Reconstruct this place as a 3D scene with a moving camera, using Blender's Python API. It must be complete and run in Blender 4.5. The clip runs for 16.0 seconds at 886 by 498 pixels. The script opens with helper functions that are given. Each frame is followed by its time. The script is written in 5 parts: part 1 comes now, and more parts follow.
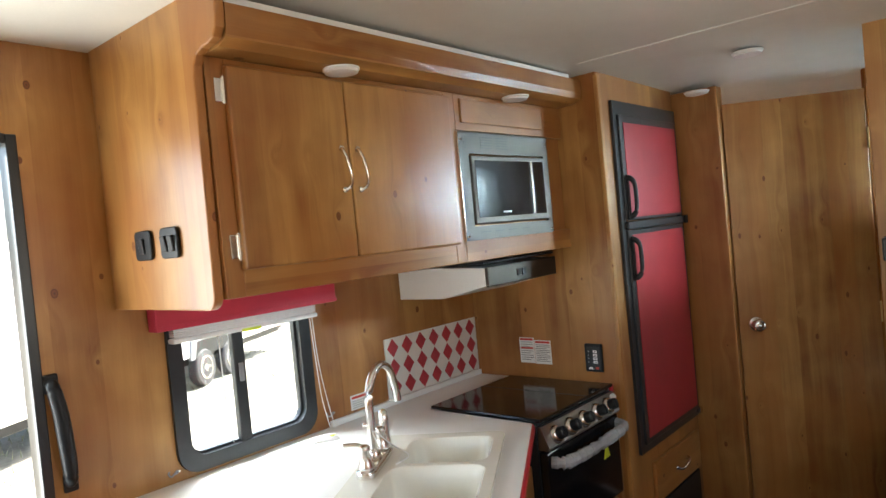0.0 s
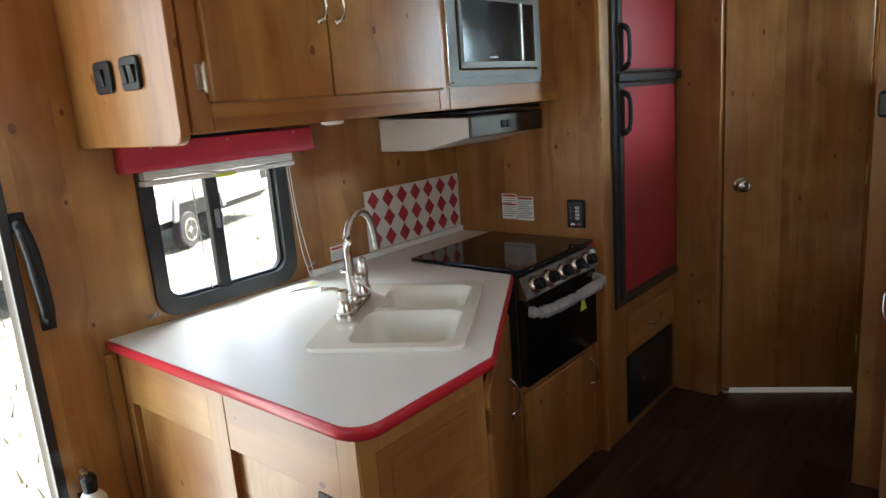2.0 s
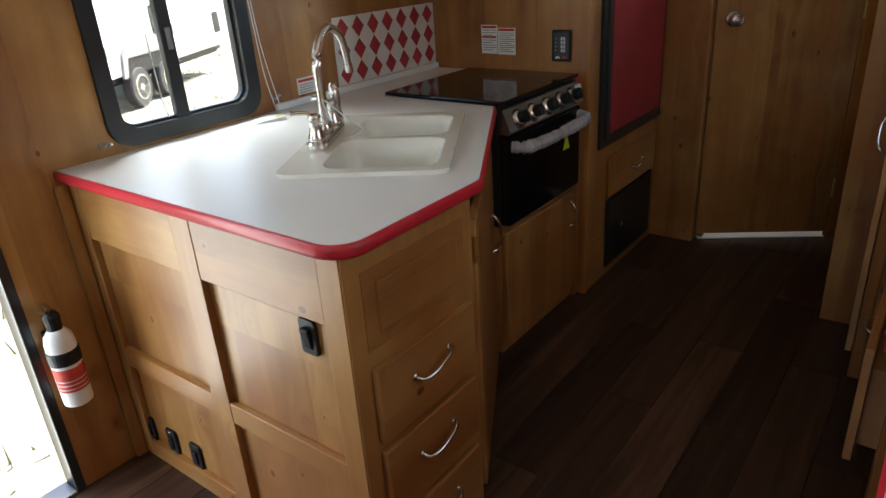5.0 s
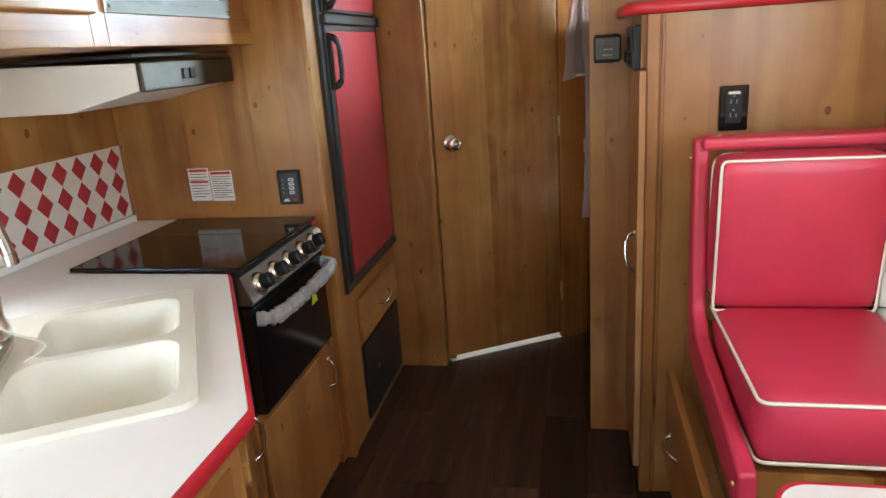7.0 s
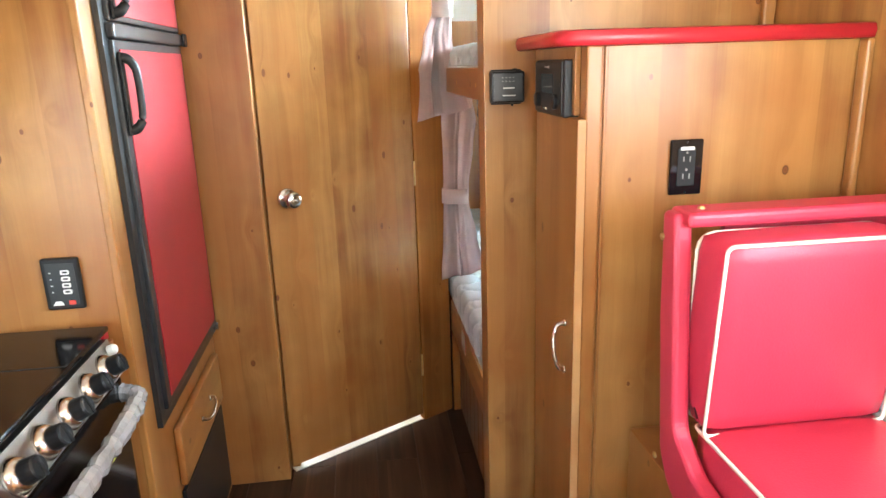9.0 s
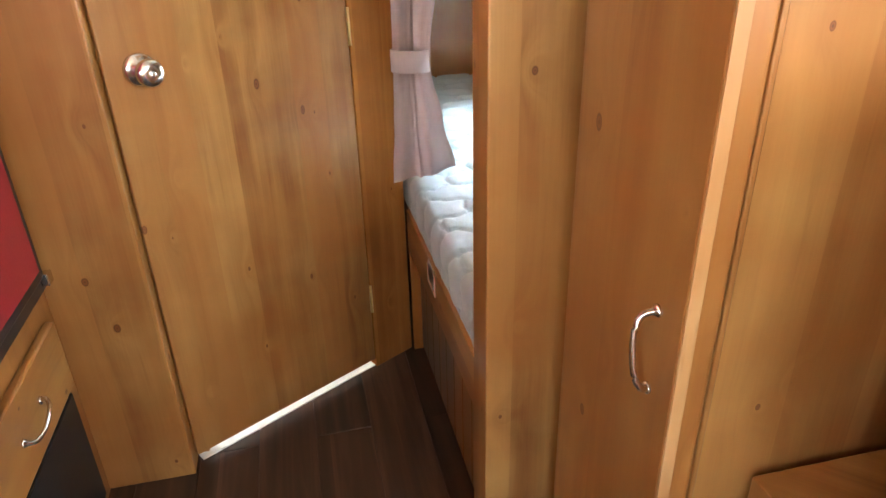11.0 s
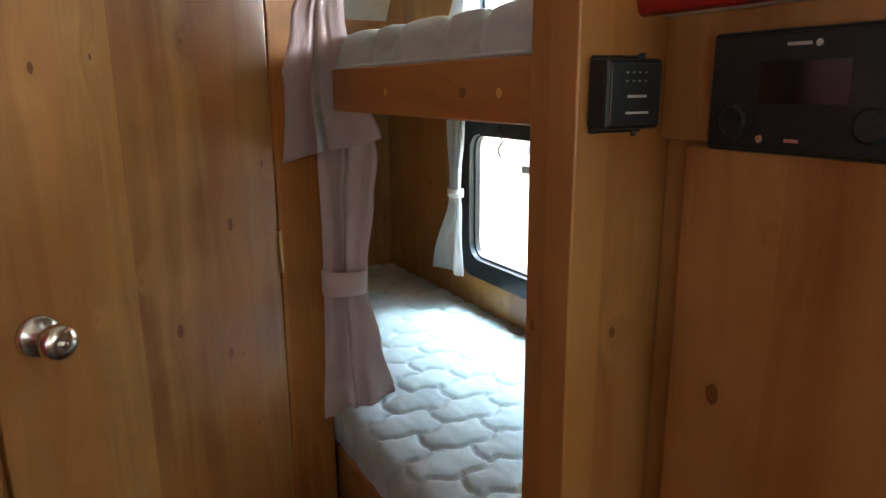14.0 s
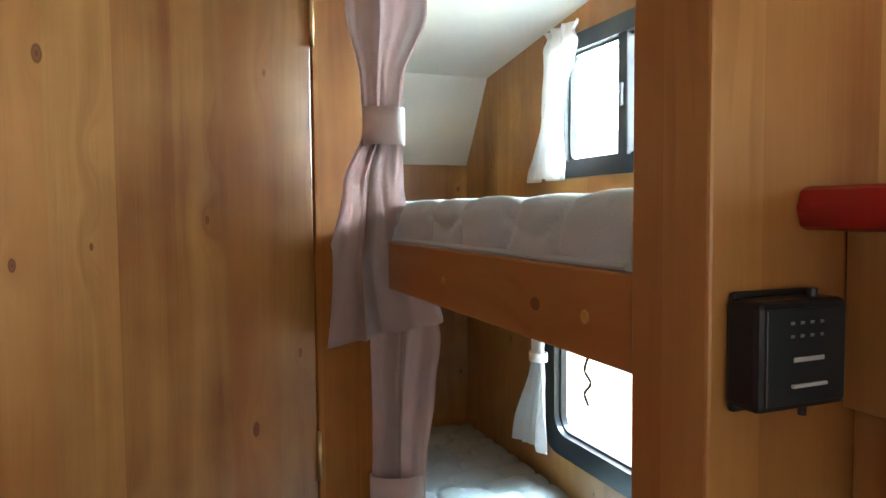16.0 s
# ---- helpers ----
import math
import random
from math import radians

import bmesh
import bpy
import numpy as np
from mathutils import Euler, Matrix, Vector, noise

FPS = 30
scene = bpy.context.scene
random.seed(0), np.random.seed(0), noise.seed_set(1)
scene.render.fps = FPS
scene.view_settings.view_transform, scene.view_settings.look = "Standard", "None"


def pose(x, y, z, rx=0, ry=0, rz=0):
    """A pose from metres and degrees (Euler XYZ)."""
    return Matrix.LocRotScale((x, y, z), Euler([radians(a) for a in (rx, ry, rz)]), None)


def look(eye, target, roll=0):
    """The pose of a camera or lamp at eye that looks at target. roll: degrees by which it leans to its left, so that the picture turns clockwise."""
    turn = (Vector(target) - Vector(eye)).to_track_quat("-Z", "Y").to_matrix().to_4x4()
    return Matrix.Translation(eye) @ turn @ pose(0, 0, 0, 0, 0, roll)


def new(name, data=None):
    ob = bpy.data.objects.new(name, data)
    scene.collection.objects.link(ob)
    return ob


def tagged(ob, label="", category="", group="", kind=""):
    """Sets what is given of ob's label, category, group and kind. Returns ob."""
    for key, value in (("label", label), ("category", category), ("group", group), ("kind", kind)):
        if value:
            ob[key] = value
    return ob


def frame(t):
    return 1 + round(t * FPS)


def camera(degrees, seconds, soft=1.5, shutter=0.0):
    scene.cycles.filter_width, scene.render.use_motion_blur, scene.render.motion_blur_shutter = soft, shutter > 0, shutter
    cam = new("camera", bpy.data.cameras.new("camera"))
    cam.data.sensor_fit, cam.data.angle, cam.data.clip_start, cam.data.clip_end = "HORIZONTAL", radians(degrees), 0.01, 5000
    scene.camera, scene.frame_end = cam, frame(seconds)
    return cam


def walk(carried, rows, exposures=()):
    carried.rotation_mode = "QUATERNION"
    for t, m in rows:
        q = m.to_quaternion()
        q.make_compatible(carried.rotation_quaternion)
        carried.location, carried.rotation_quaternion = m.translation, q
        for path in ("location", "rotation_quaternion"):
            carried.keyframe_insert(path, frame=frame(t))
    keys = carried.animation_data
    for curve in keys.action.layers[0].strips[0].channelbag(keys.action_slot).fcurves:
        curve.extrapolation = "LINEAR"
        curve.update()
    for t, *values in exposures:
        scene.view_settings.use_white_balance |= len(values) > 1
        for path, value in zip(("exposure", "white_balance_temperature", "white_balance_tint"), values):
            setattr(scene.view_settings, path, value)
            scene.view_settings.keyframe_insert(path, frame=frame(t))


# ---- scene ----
cam = camera(66.7, 16.0)
PATH = [
    (0, (1.906, -0.805, 1.554), (0.601, 0.709, 1.504), -5.4),
    (0.5, (1.898, -0.806, 1.54), (0.577, 0.689, 1.397), -4.3),
    (1, (1.881, -0.79, 1.498), (0.575, 0.708, 1.273), -4.3),
    (1.5, (1.881, -0.775, 1.491), (0.6, 0.727, 1.173), -4.2),
    (2, (1.882, -0.765, 1.481), (0.615, 0.721, 1.048), -4.4),
    (2.5, (1.872, -0.761, 1.456), (0.618, 0.699, 0.915), -4.7),
    (3, (1.875, -0.76, 1.433), (0.611, 0.663, 0.818), -4.8),
    (3.5, (1.887, -0.756, 1.431), (0.635, 0.622, 0.701), -5.2),
    (3.7, (1.85, -0.752, 1.39), (0.619, 0.635, 0.639), -4.7),
    (5.8, (1.733, -0.679, 1.347), (0.79, 0.868, 0.499), -2.4),
    (6, (1.667, -0.645, 1.357), (0.852, 1.0, 0.564), -2.5),
    (6.5, (1.577, -0.576, 1.412), (1.029, 1.219, 0.72), -4.1),
    (7, (1.5, -0.426, 1.401), (1.106, 1.449, 0.826), -4.0),
    (7.5, (1.414, -0.276, 1.418), (1.121, 1.63, 0.889), -2.8),
    (8, (1.344, -0.124, 1.424), (1.117, 1.801, 0.933), -2.7),
    (8.5, (1.251, 0.037, 1.429), (1.255, 1.98, 0.955), -3.4),
    (9, (1.228, 0.142, 1.419), (1.451, 2.058, 0.891), -1.8),
    (9.2, (1.213, 0.189, 1.412), (1.478, 2.098, 0.88), -1.0),
    (11.3, (1.271, 0.991, 1.274), (1.675, 2.719, 0.352), -1.1),
    (11.5, (1.264, 1.027, 1.272), (1.708, 2.749, 0.359), -0.2),
    (12, (1.18, 1.105, 1.27), (1.717, 2.78, 0.318), -1.6),
    (12.5, (1.097, 1.165, 1.282), (1.834, 2.762, 0.331), -2.9),
    (13, (1.057, 1.2, 1.31), (1.92, 2.813, 0.502), -2.1),
    (13.5, (1.049, 1.22, 1.334), (1.965, 2.889, 0.722), -0.5),
    (14, (1.046, 1.246, 1.369), (1.987, 2.948, 0.904), -0.4),
    (14.5, (1.056, 1.275, 1.394), (2.001, 2.999, 1.028), -0.2),
    (15, (1.059, 1.306, 1.422), (2.005, 3.046, 1.144), 0.0),
    (15.5, (1.102, 1.368, 1.448), (1.978, 3.156, 1.253), 0.1),
    (16, (1.199, 1.47, 1.461), (1.929, 3.329, 1.35), -0.5),
]
walk(cam, [(t, look(eye, target, roll)) for t, eye, target, roll in PATH],
     exposures=[(0.0, 2.95), (1.5, 2.45), (3.5, 2.05), (6.0, 2.4), (7.0, 3.5), (8.0, 4.6), (9.0, 4.85), (11.5, 4.95), (12.5, 4.4), (13.5, 3.4), (15.0, 3.15), (16.0, 3.4)])

# ---- light ----
world = bpy.data.worlds.new("sky")
scene.world = world
world.use_nodes = True
wn = world.node_tree
sky = wn.nodes.new("ShaderNodeTexSky")
sky.sky_type, sky.sun_disc = "NISHITA", False
sky.sun_elevation, sky.sun_rotation = radians(48), radians(5)
sky.air_density, sky.dust_density = 1.0, 4.0
wn.nodes["Background"].inputs["Strength"].default_value = 0.15
wn.links.new(sky.outputs[0], wn.nodes["Background"].inputs["Color"])
sun = new("sun", bpy.data.lights.new("sun", "SUN"))
sun.data.energy, sun.data.angle, sun.data.color = 4.5, radians(6), (1.0, 0.95, 0.88)
sun.matrix_world = look((0.8, 8, 9), (0, 0, 0))


XS_OUT = 2.335


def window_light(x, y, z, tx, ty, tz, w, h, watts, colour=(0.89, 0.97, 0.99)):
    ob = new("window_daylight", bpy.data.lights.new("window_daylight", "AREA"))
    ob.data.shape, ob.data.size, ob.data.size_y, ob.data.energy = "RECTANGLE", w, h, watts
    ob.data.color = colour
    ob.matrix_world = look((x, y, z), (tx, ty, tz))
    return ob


# daylight in the front windows and the dinette window, behind the camera
window_light(1.15, -2.16, 1.35, 1.15, 0, 1.3, 1.5, 0.7, 0.35)
window_light(2.27, 0.25, 1.45, 1.3, 1.6, 1.25, 0.8, 0.5, 0.85)
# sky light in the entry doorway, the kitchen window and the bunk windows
window_light(-0.03, -0.53, 0.95, 1.0, -0.53, 0.95, 0.60, 1.80, 3.8)
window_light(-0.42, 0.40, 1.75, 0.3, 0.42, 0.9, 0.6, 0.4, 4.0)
window_light(XS_OUT + 0.05, 2.93, 1.77, 1.75, 3.3, 1.45, 0.46, 0.34, 0.75, (0.82, 0.93, 1.0))
window_light(XS_OUT + 0.32, 3.22, 1.85, 1.95, 2.62, 0.60, 0.7, 0.35, 14.0, (0.64, 0.87, 1.0))
# added lamp under the closed bathroom ceiling for an unseen skylight; lights the door gaps
window_light(0.55, 3.1, 2.04, 0.55, 3.1, 0, 0.35, 0.35, 2.2)


# ---- materials ----
def mat(name, rough=0.5, metal=0.0, coat=0.0):
    m = bpy.data.materials.new(name)
    m.use_nodes = True
    nt = m.node_tree
    b = nt.nodes["Principled BSDF"]
    b.inputs["Roughness"].default_value, b.inputs["Metallic"].default_value = rough, metal
    b.inputs["Coat Weight"].default_value = coat
    return m, nt, b


def node(nt, kind, **values):
    n = nt.nodes.new(kind)
    for k, v in values.items():
        n.inputs[k.replace("_", " ")].default_value = v
    return n


def ramp(nt, source, stops):
    r = nt.nodes.new("ShaderNodeValToRGB")
    while len(r.color_ramp.elements) < len(stops):
        r.color_ramp.elements.new(0.5)
    for e, (p, c) in zip(r.color_ramp.elements, stops):
        e.position, e.color = p, (*c, 1)
    nt.links.new(source, r.inputs[0])
    return r.outputs[0]


def maths(nt, op, a, b=None):
    n = nt.nodes.new("ShaderNodeMath")
    n.operation = op
    for i, v in enumerate((a, b)):
        if v is None:
            continue
        if isinstance(v, (int, float)):
            n.inputs[i].default_value = v
        else:
            nt.links.new(v, n.inputs[i])
    return n.outputs[0]


def mixc(nt, fac, a, b, mode="MIX"):
    n = nt.nodes.new("ShaderNodeMix")
    n.data_type, n.blend_type = "RGBA", mode
    for i, v in ((0, fac), (6, a), (7, b)):
        if isinstance(v, (int, float)):
            n.inputs[i].default_value = v
        elif isinstance(v, tuple):
            n.inputs[i].default_value = (*v, 1)
        else:
            nt.links.new(v, n.inputs[i])
    return n.outputs[2]


def bump(nt, b, height, strength, distance):
    n = node(nt, "ShaderNodeBump", Strength=strength, Distance=distance)
    nt.links.new(height, n.inputs["Height"])
    nt.links.new(n.outputs[0], b.inputs["Normal"])


def stained(name, colour, rough=0.5, metal=0.0, coat=0.0, spread=0.12, scale=9.0, relief=0.0, fine=160.0):
    """One colour with mottling at two scales, uneven gloss and a fine relief."""
    m, nt, b = mat(name, rough, metal, coat)
    co = nt.nodes.new("ShaderNodeTexCoord").outputs["Object"]
    big = node(nt, "ShaderNodeTexNoise", Scale=scale, Detail=5.0)
    small = node(nt, "ShaderNodeTexNoise", Scale=fine, Detail=2.0)
    nt.links.new(co, big.inputs["Vector"])
    nt.links.new(co, small.inputs["Vector"])
    f = maths(nt, "ADD", maths(nt, "MULTIPLY", big.outputs[0], 0.7), maths(nt, "MULTIPLY", small.outputs[0], 0.3))
    lo, hi = tuple(c * (1 - spread) for c in colour), tuple(min(1, c * (1 + spread)) for c in colour)
    nt.links.new(ramp(nt, f, [(0.3, lo), (0.7, hi)]), b.inputs["Base Color"])
    nt.links.new(maths(nt, "ADD", maths(nt, "MULTIPLY", big.outputs[0], 0.16 if rough >= 0.4 else 0.02), rough - (0.08 if rough >= 0.4 else 0.01)), b.inputs["Roughness"])
    if relief:
        bump(nt, b, small.outputs[0], 0.5, relief)
    return m


def pine(name, light=(0.50, 0.272, 0.082), dark=(0.215, 0.076, 0.017), along="z", knots=True, rough=0.38, gloss=0.25):
    """Varnished knotty pine: long grain, board tone, knots, fine fibres."""
    m, nt, b = mat(name, rough, 0.0, gloss)
    b.inputs["Specular IOR Level"].default_value = 0.4 if gloss else 0.12
    b.inputs["Coat Roughness"].default_value = 0.28
    co = nt.nodes.new("ShaderNodeTexCoord").outputs["Object"]
    rnd = nt.nodes.new("ShaderNodeObjectInfo").outputs["Random"]
    sep = nt.nodes.new("ShaderNodeSeparateXYZ")
    nt.links.new(co, sep.inputs[0])
    x, y, z = sep.outputs
    if along == "z":
        across, length = maths(nt, "ADD", x, y), z
    elif along == "x":
        across, length = maths(nt, "ADD", z, y), x
    else:
        across, length = maths(nt, "ADD", z, x), y
    across = maths(nt, "ADD", across, maths(nt, "MULTIPLY", rnd, 7.3))
    length = maths(nt, "ADD", length, maths(nt, "MULTIPLY", rnd, 3.1))
    # knots: sparse spots, and the grain bends round them
    kv = nt.nodes.new("ShaderNodeCombineXYZ")
    nt.links.new(maths(nt, "MULTIPLY", across, 5.2), kv.inputs[0])
    nt.links.new(maths(nt, "MULTIPLY", length, 3.6), kv.inputs[1])
    vor = node(nt, "ShaderNodeTexVoronoi", Scale=1.0, Randomness=1.0)
    vor.voronoi_dimensions = "2D"
    nt.links.new(kv.outputs[0], vor.inputs["Vector"])
    cell = nt.nodes.new("ShaderNodeSeparateColor")
    nt.links.new(vor.outputs["Color"], cell.inputs[0])
    size = maths(nt, "ADD", maths(nt, "MULTIPLY", cell.outputs[0], 0.036), 0.012)
    size = maths(nt, "MULTIPLY", size, maths(nt, "GREATER_THAN", cell.outputs[1], 0.30))
    wob = node(nt, "ShaderNodeTexNoise", Scale=2.4, Detail=3.0)
    nt.links.new(kv.outputs[0], wob.inputs["Vector"])
    jag = maths(nt, "MULTIPLY", maths(nt, "SUBTRACT", wob.outputs[0], 0.5), 0.035)
    near = maths(nt, "DIVIDE", maths(nt, "ADD", vor.outputs["Distance"], jag), maths(nt, "ADD", size, 0.0001))
    bend = maths(nt, "POWER", 2.718, maths(nt, "MULTIPLY", vor.outputs["Distance"], -9.0))
    gv = nt.nodes.new("ShaderNodeCombineXYZ")
    nt.links.new(maths(nt, "ADD", maths(nt, "MULTIPLY", across, 13.0), maths(nt, "MULTIPLY", bend, 1.2)), gv.inputs[0])
    nt.links.new(maths(nt, "MULTIPLY", length, 0.9), gv.inputs[1])
    nt.links.new(maths(nt, "MULTIPLY", rnd, 20.0), gv.inputs[2])
    grain = node(nt, "ShaderNodeTexNoise", Scale=1.0, Detail=4.0, Distortion=0.5)
    nt.links.new(gv.outputs[0], grain.inputs["Vector"])
    fv = nt.nodes.new("ShaderNodeCombineXYZ")
    nt.links.new(maths(nt, "MULTIPLY", across, 240.0), fv.inputs[0])
    nt.links.new(maths(nt, "MULTIPLY", length, 6.0), fv.inputs[1])
    fibre = node(nt, "ShaderNodeTexNoise", Scale=1.0, Detail=2.0)
    nt.links.new(fv.outputs[0], fibre.inputs["Vector"])
    bv = nt.nodes.new("ShaderNodeCombineXYZ")
    nt.links.new(maths(nt, "FLOOR", maths(nt, "MULTIPLY", across, 8.5)), bv.inputs[0])
    board = nt.nodes.new("ShaderNodeTexWhiteNoise")
    nt.links.new(bv.outputs[0], board.inputs["Vector"])
    cloud = node(nt, "ShaderNodeTexNoise", Scale=5.5, Detail=4.0)
    nt.links.new(co, cloud.inputs["Vector"])
    f = maths(nt, "ADD", maths(nt, "MULTIPLY", grain.outputs[0], 0.55), maths(nt, "MULTIPLY", fibre.outputs[0], 0.09))
    f = maths(nt, "ADD", f, maths(nt, "MULTIPLY", maths(nt, "SUBTRACT", board.outputs["Value"], 0.15), 0.17))
    f = maths(nt, "ADD", f, maths(nt, "MULTIPLY", cloud.outputs[0], 0.36))
    col = ramp(nt, f, [(0.38, dark), (0.55, tuple((p + q) / 2 for p, q in zip(dark, light))), (0.72, light)])
    # resin streaks and reddish patches
    sv = nt.nodes.new("ShaderNodeCombineXYZ")
    nt.links.new(maths(nt, "ADD", maths(nt, "MULTIPLY", across, 46.0), maths(nt, "MULTIPLY", bend, 2.0)), sv.inputs[0])
    nt.links.new(maths(nt, "MULTIPLY", length, 2.6), sv.inputs[1])
    streak = node(nt, "ShaderNodeTexNoise", Scale=1.0, Detail=3.0, Distortion=0.6)
    nt.links.new(sv.outputs[0], streak.inputs["Vector"])
    col = mixc(nt, ramp(nt, streak.outputs[0], [(0.60, (0, 0, 0)), (0.78, (0.38, 0.38, 0.38))]), col, (0.16, 0.058, 0.013))
    patch = node(nt, "ShaderNodeTexNoise", Scale=2.1, Detail=3.0)
    nt.links.new(co, patch.inputs["Vector"])
    col = mixc(nt, ramp(nt, patch.outputs[0], [(0.43, (0, 0, 0)), (0.62, (0.62, 0.62, 0.62))]), col, (0.30, 0.104, 0.020))
    # some boards are redder than their neighbours
    tone = nt.nodes.new("ShaderNodeSeparateColor")
    nt.links.new(board.outputs["Color"], tone.inputs[0])
    col = mixc(nt, ramp(nt, tone.outputs[1], [(0.45, (0, 0, 0)), (1.0, (0.55, 0.55, 0.55))]), col, (0.33, 0.118, 0.026))
    if knots:
        ring = ramp(nt, near, [(0.0, (0.085, 0.021, 0.004)), (0.45, (0.20, 0.058, 0.010)), (0.8, (0.09, 0.022, 0.004)), (1.05, (0.24, 0.09, 0.02)), (1.5, (0.50, 0.28, 0.09))])
        mask = ramp(nt, near, [(0.75, (1, 1, 1)), (1.3, (0.55, 0.55, 0.55)), (2.9, (0, 0, 0))])
        col = mixc(nt, maths(nt, "MULTIPLY", mask, 0.95), col, ring)
    nt.links.new(col, b.inputs["Base Color"])
    nt.links.new(maths(nt, "ADD", maths(nt, "MULTIPLY", cloud.outputs[0], 0.12), rough - 0.06), b.inputs["Roughness"])
    bump(nt, b, f, 0.25, 0.0012)
    return m


def planks_wood():
    m, nt, b = mat("dark_plank_vinyl", 0.42)
    co = nt.nodes.new("ShaderNodeTexCoord").outputs["Object"]
    rnd = nt.nodes.new("ShaderNodeObjectInfo").outputs["Random"]
    mp = nt.nodes.new("ShaderNodeMapping")
    mp.inputs["Scale"].default_value = (26, 1.6, 1)
    nt.links.new(co, mp.inputs[0])
    off = nt.nodes.new("ShaderNodeCombineXYZ")
    nt.links.new(maths(nt, "MULTIPLY", rnd, 40.0), off.inputs[0])
    nt.links.new(maths(nt, "MULTIPLY", rnd, 9.0), off.inputs[1])
    nt.links.new(off.outputs[0], mp.inputs["Location"])
    g = node(nt, "ShaderNodeTexNoise", Scale=1.0, Detail=6.0, Distortion=0.8)
    nt.links.new(mp.outputs[0], g.inputs["Vector"])
    f = maths(nt, "ADD", maths(nt, "MULTIPLY", g.outputs[0], 0.75), maths(nt, "MULTIPLY", rnd, 0.25))
    nt.links.new(ramp(nt, f, [(0.3, (0.016, 0.008, 0.005)), (0.55, (0.058, 0.027, 0.015)), (0.75, (0.13, 0.066, 0.036))]), b.inputs["Base Color"])
    bump(nt, b, g.outputs[0], 0.3, 0.001)
    return m


def quilt_cloth(name, colour):
    m, nt, b = mat(name, 0.85)
    b.inputs["Sheen Weight"].default_value = 0.3
    co = nt.nodes.new("ShaderNodeTexCoord").outputs["Object"]
    w = node(nt, "ShaderNodeTexNoise", Scale=420.0, Detail=2.0)
    n = node(nt, "ShaderNodeTexNoise", Scale=7.0, Detail=4.0)
    nt.links.new(co, w.inputs["Vector"])
    nt.links.new(co, n.inputs["Vector"])
    f = maths(nt, "ADD", maths(nt, "MULTIPLY", w.outputs[0], 0.4), maths(nt, "MULTIPLY", n.outputs[0], 0.6))
    nt.links.new(ramp(nt, f, [(0.3, tuple(c * 0.82 for c in colour)), (0.7, colour)]), b.inputs["Base Color"])
    bump(nt, b, w.outputs[0], 0.4, 0.0012)
    return m


def glass():
    m, nt, b = mat("clear_glass", 0.02)
    b.inputs["Base Color"].default_value = (0.93, 0.97, 0.96, 1)
    b.inputs["Transmission Weight"].default_value = 1.0
    b.inputs["IOR"].default_value = 1.45
    return m


PINE = pine("knotty_pine")
# same pine, darker and glossless: shade put into the colour of jamb and end board
SHADED_PINE = pine("shaded_dull_pine", (0.40, 0.165, 0.036), (0.19, 0.056, 0.011), rough=0.8, gloss=0.0)
PINE_X = pine("knotty_pine_lengthwise_x", along="x")
PINE_Y = pine("knotty_pine_lengthwise_y", along="y")
PLY = pine("plywood_edge", (0.66, 0.42, 0.2), (0.5, 0.28, 0.11), knots=False, rough=0.5)
FLOOR = planks_wood()
CEIL = stained("white_ceiling_panel", (0.72, 0.70, 0.63), 0.38, spread=0.04, relief=0.0004)
LAMINATE = stained("white_laminate", (0.80, 0.79, 0.75), 0.34, spread=0.012, fine=300)
RED_EDGE = stained("red_edge_moulding", (0.52, 0.022, 0.035), 0.35, spread=0.12)
VINYL = stained("red_vinyl", (0.55, 0.034, 0.070), 0.42, spread=0.1, relief=0.0006, fine=260)
PIPING = stained("white_piping", (0.75, 0.7, 0.58), 0.5, spread=0.08)
WHITE_VINYL = stained("white_vinyl", (0.74, 0.74, 0.70), 0.42, spread=0.05, relief=0.0005)
BLACK = stained("black_plastic", (0.016, 0.017, 0.018), 0.35, spread=0.3, relief=0.0003)
BLACK.node_tree.nodes["Principled BSDF"].inputs["Specular IOR Level"].default_value = 0.22
MATT_BLACK = stained("matt_black_plastic", (0.010, 0.010, 0.011), 0.7, spread=0.25)
BLACK_GLASS = stained("black_enamel_glass", (0.006, 0.006, 0.007), 0.1, spread=0.3)
FRAME_BLACK = stained("black_painted_aluminium", (0.02, 0.022, 0.024), 0.32, 0.0, spread=0.25)
CHROME = stained("brushed_nickel", (0.72, 0.69, 0.64), 0.22, 1.0, spread=0.08)
STEEL = stained("stainless_steel", (0.30, 0.28, 0.26), 0.38, 1.0, spread=0.08, fine=90)
DARK_STEEL = stained("dark_stainless_steel", (0.085, 0.076, 0.066), 0.46, 1.0, spread=0.12, fine=90)
BRASS = stained("dull_brass", (0.62, 0.44, 0.2), 0.35, 1.0, spread=0.12)
SINK = stained("cream_sink_plastic", (0.80, 0.78, 0.68), 0.22, spread=0.03)
PAPER = stained("white_paper_label", (0.8, 0.79, 0.76), 0.6, spread=0.04)
WHITE = stained("white_plastic", (0.78, 0.78, 0.76), 0.4, spread=0.04)
PRINT = stained("grey_print", (0.22, 0.21, 0.2), 0.6, spread=0.2)
WARN = stained("red_print", (0.55, 0.05, 0.03), 0.6, spread=0.1)
FRIDGE_RED = stained("red_fridge_panel", (0.33, 0.018, 0.026), 0.35, spread=0.12, relief=0.0004)
TILE_RED = stained("red_tile_print", (0.42, 0.035, 0.045), 0.35, spread=0.15)
TILE_WHITE = stained("white_tile_board", (0.72, 0.70, 0.64), 0.3, spread=0.05)
CURTAIN = quilt_cloth("mauve_grey_cloth", (0.55, 0.43, 0.405))
SHEER = quilt_cloth("white_curtain_cloth", (0.82, 0.80, 0.78))
